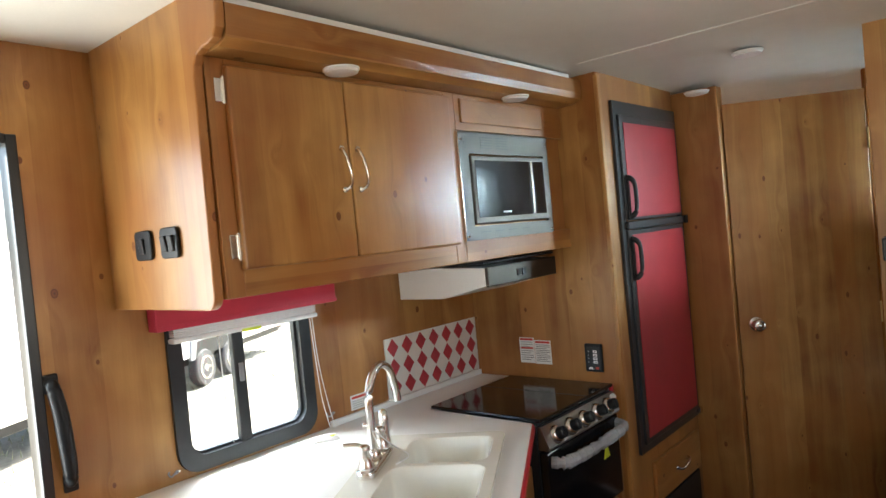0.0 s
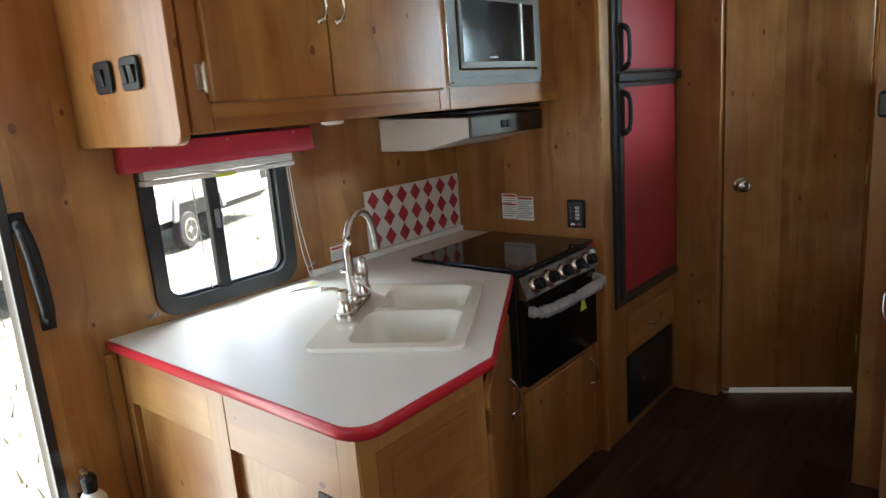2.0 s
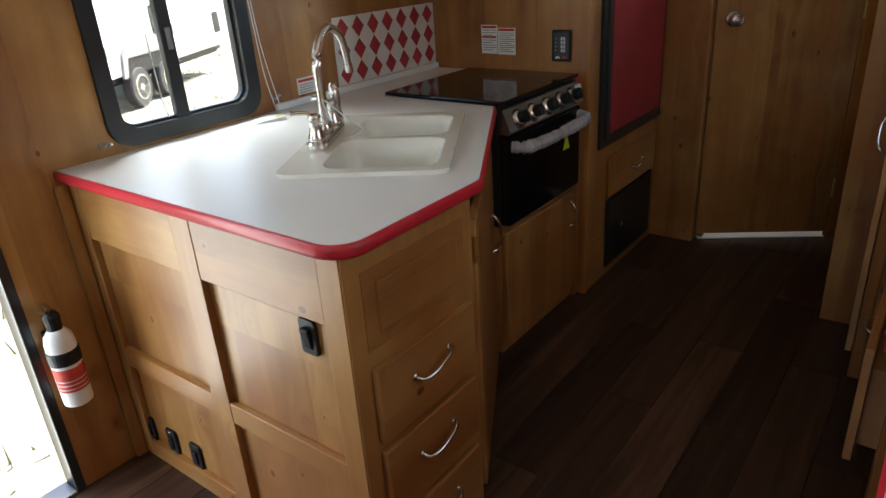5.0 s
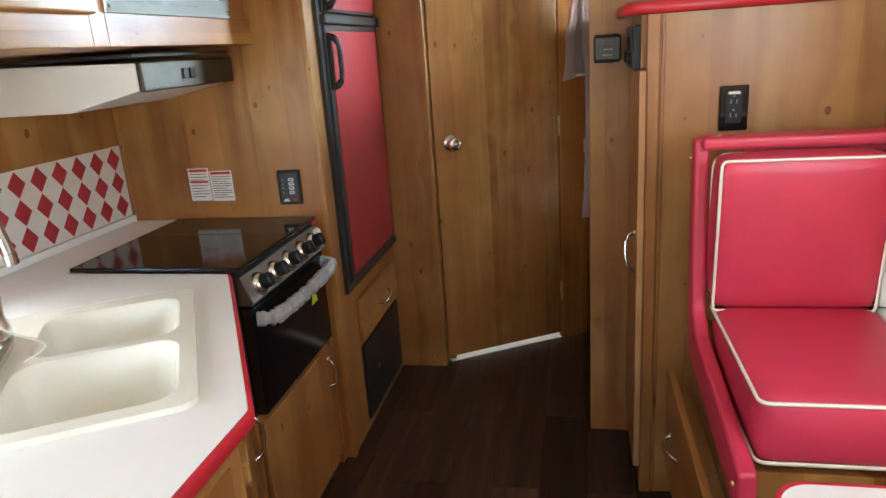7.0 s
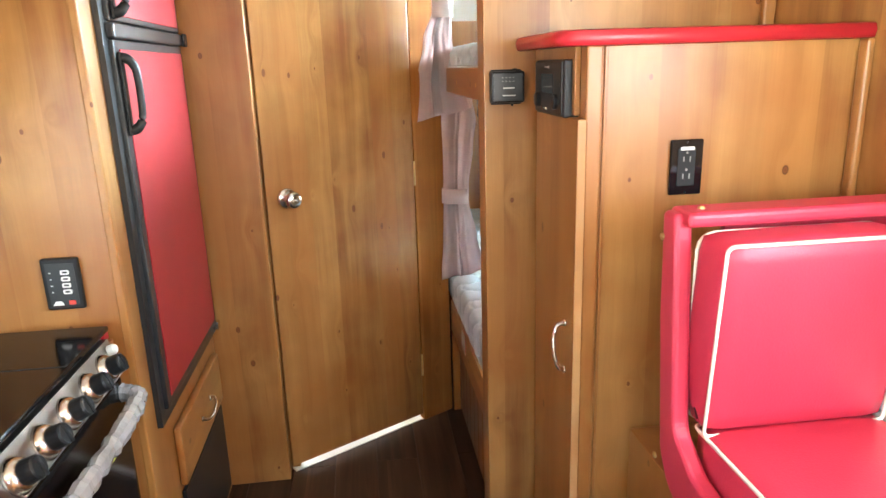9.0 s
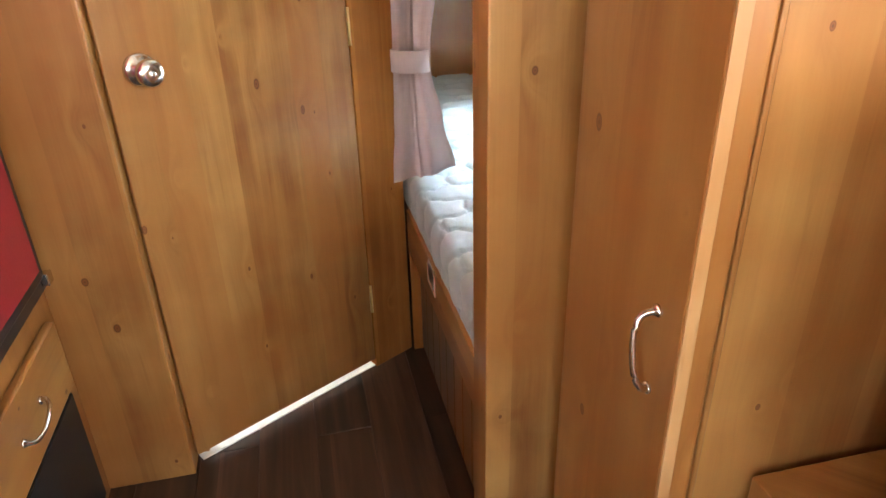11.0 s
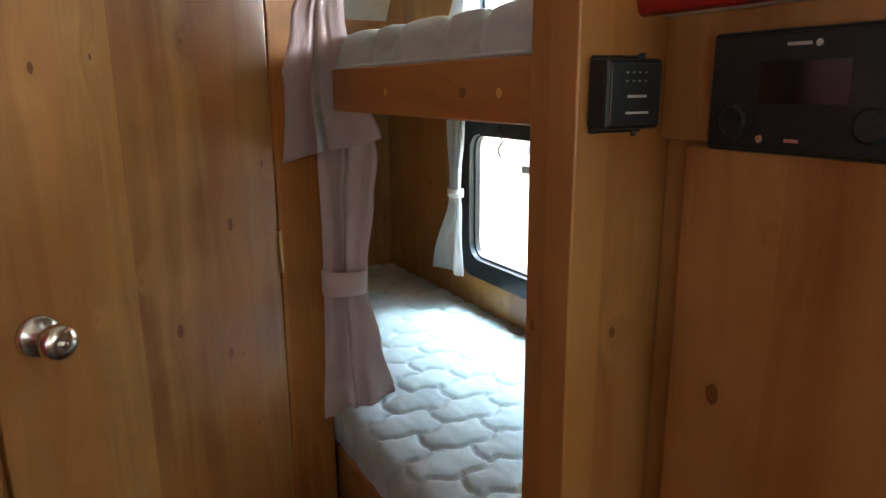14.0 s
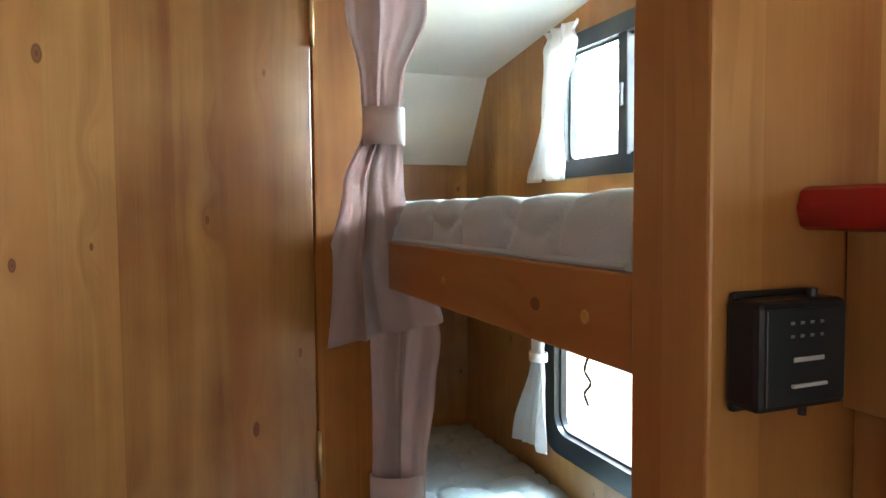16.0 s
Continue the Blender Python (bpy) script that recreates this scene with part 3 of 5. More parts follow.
def base_cabinet():
    c = thing("peninsula_cabinet", "knotty pine end cabinet with framed panels and drawers under the worktop", "cabinet")
    part("body", prism([(0.003, 0.010), (0.972, 0.010), (0.972, 0.384), (0.625, 1.014), (0.003, 1.014)], "z", 0.0, 0.60), PINE, c)
    part("upper_body", ring([(0.003, 0.010), (0.972, 0.010), (0.972, 0.384), (0.625, 1.014), (0.003, 1.014)], [(0.02, 0.03), (0.952, 0.03), (0.952, 0.376), (0.61, 0.99), (0.02, 0.99)], "z", 0.60, 0.871), PINE, c)
    # framed panel towards the front of the caravan
    for x0, x1 in ((0.003, 0.055), (0.462, 0.534), (0.926, 0.984)):
        part("stile", box(x0, x1, -0.008, 0.011, 0.0, 0.871, 0.002), PINE, c)
    for x0, x1 in ((0.055, 0.462), (0.534, 0.926)):
        for z0, z1 in ((0.718, 0.871), (0.325, 0.385), (0.0, 0.06)):
            part("rail", box(x0, x1, -0.007, 0.011, z0, z1, 0.002), PINE_X, c)
    # drawer side
    part("face_frame", box(0.971, 0.988, -0.006, 0.392, 0.0, 0.871, 0.002), PINE, c)
    false = part("false_drawer", join(box(0.987, 0.991, 0.035, 0.358, 0.655, 0.825, 0.002), box(0.989, 0.997, 0.07, 0.325, 0.685, 0.795, 0.006)), PINE_Y, c)
    for z0, z1 in ((0.440, 0.620), (0.235, 0.420), (0.03, 0.215)):
        d = part("drawer", join(box(0.987, 1.006, 0.035, 0.365, z0, z1, 0.007, 3), box(0.971, 0.99, 0.055, 0.34, z0 + 0.02, z1 - 0.02, 0)), PINE_Y, c)
        zc = (z0 + z1) / 2
        pull(d, (1.006, 0.142, zc + 0.016), (1.006, 0.262, zc + 0.026), (1, 0, 0))
    # slanted door under the sink
    m = pose(0.984, 0.387, 0, 0, 0, 119.5)
    door = part("door", moved(box(0.012, 0.60, -0.016, 0.004, 0.04, 0.80, 0.004), m), PINE, c)
    e = m @ Vector((0.50, -0.016, 0.50))
    g = m @ Vector((0.50, -0.016, 0.62))
    pull(door, e, g, m.to_3x3() @ Vector((0, -1, 0)))
    part("hinge", moved(join(box(0.002, 0.012, -0.017, -0.012, 0.70, 0.765, 0.001), tube([(0.006, -0.019, 0.70), (0.006, -0.019, 0.765)], 0.004)), m), BRASS, door)


def plate(name, label, category, c, axis, w, h, material=BLACK, kind="switch"):
    """A wall plate with its rocker, facing -y or +x."""
    x, y, z = c
    t = thing(name, label, category)
    face = prism(rounded(-w / 2, w / 2, -h / 2, h / 2, min(w, h) * 0.18, 4), "y", -0.009, 0, 0.003)
    m = Matrix.Translation(c) if axis == "-y" else Matrix.Translation(c) @ pose(0, 0, 0, 0, 0, 90)
    part("cover", moved(face, m), material, t)
    return t, m


def switches():
    t, m = plate("light_switch", "black rocker switch on the pine cabinet end", "switch", (0.858, 0.010, 0.668), "-y", 0.048, 0.082)
    part("rocker", moved(moved(box(-0.012, 0.012, -0.016, -0.006, -0.024, 0.024, 0.003), pose(0, 0, 0, 10)), m), BLACK, t)
    for x in (0.048, 0.165, 0.282):
        t, m = plate("control_switch", "small black plate low on the cabinet end", "switch", (x, 0.010, 0.095), "-y", 0.05, 0.085)
        part("rocker", moved(box(-0.010, 0.010, -0.014, -0.006, -0.022, 0.022, 0.003), m), BLACK, t)
        for z in (-0.034, 0.034):
            part("screw", moved(lathe([(0.003, 0), (0.002, 0.0015)], pose(0, -0.009, z, 90), 8), m), CHROME, t)
    for x, n in ((0.224, 1), (0.357, 2)):
        t, m = plate("light_switch", "black switch plate on the upper cabinet side", "switch", (x, -0.001, 1.59), "-y", 0.084, 0.075)
        for k in range(n):
            dx = 0 if n == 1 else (-0.017, 0.017)[k]
            part("rocker", moved(moved(box(dx - 0.012, dx + 0.012, -0.015, -0.006, -0.02, 0.02, 0.003), pose(0, 0, 0, 8)), m), BLACK, t)


countertop()
sink()
faucet()
base_cabinet()
switches()


# ---- stove, hood, upper cabinets ----
def stove():
    s = thing("stove", "black gas range with closed glass lid and steel knob panel", "stove")
    part("body", box(0.20, 0.655, 1.026, 1.543, 0.49, 0.885, 0.003), BLACK, s)
    lid = part("lid", box(0.195, 0.678, 1.024, 1.544, 0.900, 0.912, 0.004), BLACK_GLASS, s, "glossy black folding glass lid")
    part("lid_seam", box(0.196, 0.675, 1.3385, 1.3415, 0.9118, 0.9126, 0), BLACK, lid)
    for y in (1.03, 1.50):
        part("lid_hinge", box(0.60, 0.66, y, y + 0.04, 0.885, 0.90, 0.002), BLACK, s)
    panel = part("control_panel", prism([(0.655, 0.882), (0.672, 0.884), (0.70, 0.815), (0.694, 0.806), (0.655, 0.806)], "y", 1.03, 1.541, 0.002), STEEL, s, "sloped brushed steel control panel")
    out = Vector((0.93, 0, 0.37)).normalized()
    for y in (1.095, 1.19, 1.285, 1.382, 1.467):
        m = Matrix.Translation((0.688, y, 0.846)) @ out.to_track_quat("Z", "Y").to_matrix().to_4x4()
        knob = part("knob", lathe([(0.020, 0.012), (0.0205, 0.018), (0.0195, 0.036), (0.017, 0.039), (0.004, 0.040)], m, 22), BLACK, panel, smooth=False)
        part("knob_grip", moved(box(-0.0035, 0.0035, -0.018, 0.018, 0.036, 0.043, 0.0015), m), BLACK, knob)
        part("knob_ring", lathe([(0.032, 0), (0.031, 0.004), (0.026, 0.013), (0.021, 0.016), (0.019, 0.0155)], m, 28), CHROME, knob, "polished metal dial ring", True)
    part("igniter_button", lathe([(0.011, 0), (0.011, 0.012), (0.008, 0.016), (0.002, 0.017)], Matrix.Translation((0.682, 1.515, 0.866)) @ out.to_track_quat("Z", "Y").to_matrix().to_4x4(), 16), WHITE, panel)
    door = part("oven_door", box(0.655, 0.688, 1.032, 1.540, 0.495, 0.798, 0.006), BLACK_GLASS, s, "black glass oven door")
    pts = arc([(0.69, 1.05, 0.765), (0.728, 1.075, 0.762), (0.735, 1.16, 0.757), (0.735, 1.285, 0.754), (0.735, 1.42, 0.757), (0.728, 1.505, 0.762), (0.69, 1.525, 0.765)], 8)
    random.seed(3)
    rad = [0.016 + random.uniform(-0.003, 0.004) for _ in pts]
    part("handle", tube(pts, rad, 9, flat=1.25), WRAP, door, "oven handle in crinkled clear plastic wrap")
    part("warning_label", prism([(1.405, 0.66), (1.455, 0.66), (1.43, 0.725)], "x", 0.6882, 0.689), YELLOW, door, "yellow-green triangular warning label")
    part("side_trim", box(0.62, 0.66, 1.020, 1.027, 0.80, 0.88, 0.002), BLACK, s)
    u = thing("stove_cabinet", "pine cupboard with one door under the range", "cabinet")
    part("body", box(0.02, 0.655, 1.02, 1.57, 0.0, 0.488, 0.002), PINE, u)
    part("side_stile", box(0.64, 0.672, 1.546, 1.573, 0.0, 0.871, 0.002), PINE, u)
    door = part("door", box(0.656, 0.676, 1.03, 1.535, 0.05, 0.468, 0.006, 3), PINE, u)
    pull(door, (0.676, 1.50, 0.33), (0.676, 1.50, 0.43), (1, 0, 0))


def hood():
    h = thing("range_hood", "dark range hood with white painted sides under the upper cabinet", "range hood")
    prof = [(0.004, 1.30), (0.23, 1.30), (0.44, 1.345), (0.44, 1.412), (0.004, 1.425)]
    part("body", prism(prof, "y", 1.112, 1.572, 0.003), WHITE, h, "white painted hood shell")
    front = part("front_panel", box(0.441, 0.456, 1.109, 1.572, 1.342, 1.414, 0.004), DARK_STEEL, h, "dark brushed front panel")
    for y in (1.30, 1.335):
        part("rocker_switch", box(0.456, 0.461, y - 0.013, y + 0.013, 1.365, 1.392, 0.002), BLACK, front)
    part("top_gap_strip", box(0.02, 0.446, 1.10, 1.572, 1.426, 1.434, 0), BLACK, h)


def upper_cabinet():
    c = thing("upper_cabinet", "knotty pine wall cabinet with two doors and rounded end panel", "cabinet")
    end = [(0.004, 1.425)] + [(0.524 - 0.035 + 0.035 * math.sin(radians(a)), 1.425 + 0.035 - 0.035 * math.cos(radians(a))) for a in range(0, 91, 15)]
    end += [(0.532, 1.95), (0.536, 1.975), (0.548, 1.995), (0.57, 2.005), (0.60, 2.008), (0.622, 2.016), (0.636, 2.035), (0.64, 2.06), (0.64, 2.145), (0.004, 2.145)]
    part("end_panel", prism(end, "y", 0.0, 0.024, 0.004), PINE, c)
    part("body", box(0.004, 0.515, 0.026, 1.573, 1.447, 2.10, 0.0), PINE, c)
    for a in ((0.515, 0.534, 0.026, 0.075, 1.447, 2.0), (0.515, 0.534, 0.855, 0.905, 1.447, 2.0)):
        part("stile", box(*a, 0.002), PINE, c)
    for a in ((0.515, 0.534, 0.075, 0.855, 1.447, 1.52), (0.515, 0.534, 0.075, 0.855, 1.965, 2.0), (0.515, 0.534, 0.905, 1.573, 1.447, 1.52), (0.515, 0.534, 0.905, 1.573, 1.88, 2.0)):
        part("rail", box(*a, 0.002), PINE_Y, c)
    part("soffit", prism([(0.515, 2.0), (0.60, 2.004), (0.632, 2.018), (0.638, 2.04), (0.638, 2.09), (0.515, 2.10)], "y", 0.026, 1.573, 0.0), PINE_Y, c)
    part("light_channel", box(0.615, 0.632, 0.03, 1.50, 2.0905, 2.108, 0.003), WHITE, c, "white light strip channel")
    for y0, y1, hy, hinge in ((0.068, 0.417, 0.39, 0.062), (0.421, 0.858, 0.448, None)):
        d = part("door", box(0.534, 0.555, y0, y1, 1.51, 1.982, 0.006, 3), PINE, c)
        pull(d, (0.555, hy, 1.69), (0.555, hy, 1.80), (1, 0, 0))
        if hinge:
            for z in (1.565, 1.925):
                cabinet_hinge(d, 0.535, 0.066, z)
    part("small_door", box(0.533, 0.541, 0.93, 1.42, 1.905, 1.985, 0.004), PINE_Y, c)
    m = thing("microwave", "built-in stainless steel microwave oven with dark glass door", "microwave")
    part("trim_frame", ring([(0.902, 1.516), (1.44, 1.516), (1.44, 1.876), (0.902, 1.876)], [(0.952, 1.562), (1.408, 1.562), (1.408, 1.803), (0.952, 1.803)], "x", 0.533, 0.541), DARK_STEEL, m, "wide stainless trim frame with vents")
    part("bright_edge", box(0.533, 0.5425, 0.8995, 0.9018, 1.516, 1.876, 0.0006), CHROME, m, "bright polished frame edge")
    door = part("door", box(0.520, 0.546, 0.957, 1.403, 1.568, 1.798, 0.004), DARK_STEEL, m)
    part("glass", box(0.5455, 0.5472, 0.974, 1.296, 1.590, 1.782, 0.001), BLACK_GLASS, door, "dark glass door panel")
    part("door_bar", box(0.546, 0.551, 1.302, 1.314, 1.592, 1.782, 0.002), CHROME, door, "bright vertical grip bar")
    part("logo_bar", box(0.5472, 0.5478, 1.112, 1.160, 1.602, 1.608, 0), PAPER, door)
    part("keypad", box(0.5455, 0.5468, 1.322, 1.392, 1.590, 1.782, 0.001), BLACK_GLASS, door)
    for y in (0.93, 1.02, 1.11, 1.20):
        for j in range(5):
            part("vent_slot", box(0.5408, 0.5416, y, y + (0.012 if y < 1 else 0.066), 1.822 + j * 0.009, 1.8255 + j * 0.009, 0), BLACK if y < 1.2 else DARK_STEEL, m)
    for y in (0.985, 1.065, 1.145, 1.225):
        part("vent_slot", box(0.5408, 0.5416, y, y + 0.05, 1.540, 1.5435, 0), BLACK, m)
    for y in (0.914, 1.428):
        for z in (1.53, 1.85):
            part("screw", lathe([(0.005, 0), (0.004, 0.002), (0.001, 0.003)], Matrix.Translation((0.541, y, z)) @ pose(0, 0, 0, 0, 90), 10), CHROME, m)


def puck(x, y, z, r=0.045):
    t = thing("ceiling_light", "small round white light with a frosted cover, off", "ceiling light", at=(0, 0, 0))
    part("cover", lathe([(r, 0), (r, -0.006), (r * 0.96, -0.012), (r * 0.7, -0.015), (0.002, -0.016)], Matrix.Translation((x, y, z)), 28), LAMP, t, smooth=False)
    part("trim_ring", lathe([(r * 1.08, 0), (r * 1.08, -0.004), (r, -0.006), (r * 0.98, -0.002)], Matrix.Translation((x, y, z)), 28), WHITE, t)


stove()
hood()
upper_cabinet()
puck(0.585, 0.39, 2.003)
puck(0.585, 1.19, 2.003)
puck(0.30, 0.62, 1.446, 0.035)


# ---- fridge cabinet ----
def fridge_cabinet():
    c = thing("fridge_cabinet", "tall knotty pine cabinet housing the fridge, drawer and furnace", "cabinet")
    part("body", box(0.003, 0.701, 1.576, 2.309, 0.0, 2.112, 0.003), PINE, c)
    part("corner_strip", box(0.689, 0.708, 1.5745, 1.60, 0.0, 2.10, 0.004), PINE, c)
    d = part("drawer", box(0.702, 0.722, 1.765, 2.255, 0.368, 0.535, 0.007, 3), PINE_Y, c)
    pull(d, (0.722, 1.975, 0.448), (0.722, 2.085, 0.458), (1, 0, 0))
    f = thing("furnace_panel", "black metal furnace panel low in the pine cabinet", "furnace")
    part("cover", box(0.702, 0.714, 1.765, 2.25, 0.045, 0.352, 0.004), BLACK, f)
    part("badge", moved(lathe([(0.014, 0), (0.014, 0.002), (0.010, 0.003), (0.002, 0.003)], pose(0, 0, 0, 0, 90), 20), Matrix.Translation((0.714, 1.915, 0.20))), CHROME, f)
    r = thing("refrigerator", "built-in fridge with two red panel doors and black frame", "refrigerator")
    part("frame", ring([(1.668, 0.595), (2.297, 0.595), (2.297, 2.008), (1.668, 2.008)], [(1.708, 0.638), (2.262, 0.638), (2.262, 1.95), (1.708, 1.95)], "x", 0.7, 0.714), FRAME_BLACK, r)
    for z0, z1, hz0, hz1, low in ((0.628, 1.492, 1.300, 1.455, True), (1.53, 1.952, 1.545, 1.70, False)):
        door = part("door", box(0.702, 0.724, 1.698, 2.272, z0, z1, 0.003), FRAME_BLACK, r, "fridge door with black edge rails")
        part("panel", box(0.724, 0.7265, 1.728, 2.254, z0 + (0.022 if low else 0.012), z1 - (0.02 if low else 0.03), 0.001), FRIDGE_RED, door, "dark red inset panel")
        pts = arc([(0.724, 1.716, hz0), (0.742, 1.718, hz0 + 0.004), (0.752, 1.729, hz0 + 0.025), (0.754, 1.732, (hz0 + hz1) / 2), (0.752, 1.729, hz1 - 0.025), (0.742, 1.718, hz1 - 0.004), (0.724, 1.716, hz1)], 5)
        h = part("handle", tube(pts, 0.0085, 8, flat=1.3), BLACK, door, "black loop handle", True)
        part("handle_plate", box(0.7245, 0.732, 1.708, 1.729, hz0 - 0.012, hz1 + 0.012, 0.003), BLACK, h)
    part("divider_bar", box(0.702, 0.731, 1.693, 2.285, 1.494, 1.526, 0.004), FRAME_BLACK, r)
    part("hinge", box(0.73, 0.738, 2.265, 2.30, 1.492, 1.528, 0.004), BLACK, r)
    part("foot_hinge", box(0.714, 0.731, 2.272, 2.30, 0.605, 0.632, 0.003), CHROME, r)


def wall_labels():
    for x0, x1, z0, z1, n in ((0.239, 0.312, 0.964, 1.072, 9), (0.315, 0.394, 0.962, 1.062, 10)):
        t = thing("warning_sticker", "white printed warning sticker with a red heading on pine", "sticker")
        part("sheet", box(x0, x1, 1.5735, 1.5755, z0, z1, 0), PAPER, t)
        part("heading", box(x0 + 0.004, x1 - 0.004, 1.5730, 1.5736, z1 - 0.012, z1 - 0.003, 0), WARN, t, "red heading bar")
        for k in range(n):
            z = z1 - 0.018 - k * (z1 - z0 - 0.024) / n
            part("text_line", box(x0 + 0.006, x1 - 0.006 - 0.014 * (k % 3 == 2), 1.5731, 1.5736, z - 0.0028, z, 0), PRINT, t)
        if x0 < 0.3:
            part("orange_bar", box(x0 + 0.004, x1 - 0.004, 1.5728, 1.5731, 1.024, 1.031, 0), WARN, t)
    t = thing("warning_sticker", "small white printed sticker on the wall behind the tap", "sticker")
    part("sheet", box(0.0005, 0.002, 0.806, 0.885, 0.930, 0.984, 0), PAPER, t)
    part("heading", box(0.002, 0.0025, 0.811, 0.880, 0.970, 0.979, 0), WARN, t)
    for k in range(4):
        part("text_line", box(0.002, 0.0025, 0.812, 0.876, 0.936 + 0.008 * k, 0.9385 + 0.008 * k, 0), PRINT, t)
    p = thing("monitor_panel", "black tank monitor panel with a digit display and red button", "control panel")
    part("case", box(0.556, 0.632, 1.562, 1.575, 0.946, 1.058, 0.005), BLACK, p)
    part("bezel", box(0.5655, 0.6225, 1.5612, 1.5622, 0.957, 1.047, 0), FRAME_BLACK, p)
    for k in range(4):
        z = 1.028 - k * 0.014
        part("digit", ring(rounded(0.594, 0.612, z - 0.005, z + 0.005, 0.003, 3), rounded(0.598, 0.608, z - 0.002, z + 0.002, 0.0015, 3), "y", 1.5606, 1.5613), PAPER, p)
        part("level_mark", box(0.572, 0.576, 1.5606, 1.5613, z - 0.001, z + 0.001, 0), PAPER, p)
    part("red_button", box(0.602, 0.616, 1.559, 1.5615, 0.958, 0.967, 0.001), WARN, p)
    part("badge", prism([(0.570, 0.957), (0.592, 0.957), (0.588, 0.966), (0.576, 0.966)], "y", 1.5606, 1.5613), PAPER, p)


def tile_board():
    t = thing("tile_splashback", "white splashback board with red diamond tiles behind the range", "splashback")
    part("board", box(0.001, 0.006, 0.998, 1.573, 0.923, 1.158, 0.001), TILE_WHITE, t)
    nx, nz, w, h = 7, 3, 0.0815, 0.0775
    dia = mesh("diamond", prism([(-0.0315, 0), (0, -0.037), (0.0315, 0), (0, 0.037)], "x", 0.0058, 0.0076, 0.0006, 1), TILE_RED)
    for i in range(nx):
        for j in range(nz):
            o = new("diamond", dia)
            o.location = (0, 1.041 + i * w, 0.963 + j * h)
            o.parent = t


fridge_cabinet()
wall_labels()
tile_board()


# ---- windows ----
def window(name, label, axis_x, inward, y0, y1, z0, z1, fw, mull, rad):
    """A black-framed caravan window in a side wall; inward is the way to the room."""
    w = thing(name, label, "window", "structure")
    a, b = (axis_x + inward * 0.012, axis_x - inward * 0.03)
    part("window_frame", ring(rounded(y0 - 0.022, y1 + 0.022, z0 - 0.022, z1 + 0.022, rad + 0.02, 6), rounded(y0 + fw - 0.022, y1 - fw + 0.022, z0 + fw - 0.022, z1 - fw + 0.022, rad, 6), "x", a, b), FRAME_BLACK, w)
    part("inner_bead", ring(rounded(y0 + fw - 0.024, y1 - fw + 0.024, z0 + fw - 0.024, z1 - fw + 0.024, rad, 6), rounded(y0 + fw - 0.014, y1 - fw + 0.014, z0 + fw - 0.014, z1 - fw + 0.014, rad * 0.8, 6), "x", axis_x - inward * 0.008, axis_x - inward * 0.03), FRAME_BLACK, w)
    pane = part("pane", box(axis_x - inward * 0.024 - 0.0015, axis_x - inward * 0.024 + 0.0015, y0 + 0.002, y1 - 0.002, z0 + 0.002, z1 - 0.002, 0), GLASS, w)
    pane.visible_shadow = False
    if mull:
        bars = part("mullion", box(min(axis_x - inward * 0.02, axis_x + inward * 0.006), max(axis_x - inward * 0.02, axis_x + inward * 0.006), mull - 0.02, mull + 0.02, z0 + 0.01, z1 - 0.01, 0.004), FRAME_BLACK, w)
        part("latch", box(min(axis_x + inward * 0.006, axis_x + inward * 0.014), max(axis_x + inward * 0.006, axis_x + inward * 0.014), mull - 0.008, mull + 0.008, (z0 + z1) / 2 - 0.03, (z0 + z1) / 2 + 0.03, 0.003), GREY_PAINT, bars)
    return w


window("window_1", "black-framed sliding kitchen window above the worktop", 0.0, 1, 0.154, 0.623, 0.932, 1.415, 0.045, 0.366, 0.05)
window("window_2", "black-framed lower bunk window", XS, -1, 2.45, 3.313, 0.730, 1.26, 0.066, 0, 0.06)
window("window_3", "black-framed upper bunk sliding window", XS, -1, 2.62, 3.242, 1.578, 1.944, 0.048, 2.941, 0.03)


def window_dressing():
    v = thing("window_valance", "red fabric valance above the kitchen window", "valance")
    part("board", box(0.004, 0.055, 0.085, 0.74, 1.347, 1.4245, 0.004), VINYL, v)
    part("hem", box(0.056, 0.058, 0.085, 0.74, 1.349, 1.362, 0.0005), VINYL, v)
    for y in (0.165, 0.41, 0.66):
        part("tack", lathe([(0.005, 0), (0.004, 0.002), (0.001, 0.003)], Matrix.Translation((0.055, y, 1.412)) @ pose(0, 0, 0, 0, 90), 10), CHROME, v)
    s = thing("window_blind", "raised white pleated blind with hanging cords", "blind")
    for k in range(4):
        part("pleat", moved(box(0.012, 0.042, 0.14, 0.655, 1.322 + k * 0.006, 1.3265 + k * 0.006, 0.001), pose(0, 0, 0)), WHITE, s)
    part("bottom_rail", box(0.010, 0.046, 0.135, 0.66, 1.304, 1.319, 0.005), WHITE, s)
    part("label", box(0.046, 0.0465, 0.36, 0.43, 1.302, 1.312, 0), YELLOW, s)
    for y, dz in ((0.635, 0.0), (0.645, 0.01)):
        part("cord", tube(arc([(0.03, y, 1.30), (0.034, y + 0.006, 1.15), (0.04, y + 0.012 + dz, 1.02), (0.05, y + 0.03 + dz, 0.905)], 6), 0.0016, 5), WHITE, s)
    part("lift_cord", tube(arc([(0.03, 0.285, 1.30), (0.03, 0.288, 1.15), (0.032, 0.292, 1.02), (0.034, 0.30, 0.97)], 5), 0.0018, 5), WHITE, s)
    t = thing("paper_tag", "folded white paper tag with a yellow mark on the worktop", "tag")
    part("sheet", moved(prism([(-0.055, 0), (0.055, 0), (0.045, 0.012), (-0.02, 0.008)], "y", -0.028, 0.028, 0.0005), Matrix.Translation((0.10, 0.585, 0.9005)) @ pose(0, 0, 0, 0, 0, 65)), PAPER, t)
    part("mark", box(0.115, 0.13, 0.60, 0.622, 0.9125, 0.9135, 0), YELLOW, t)


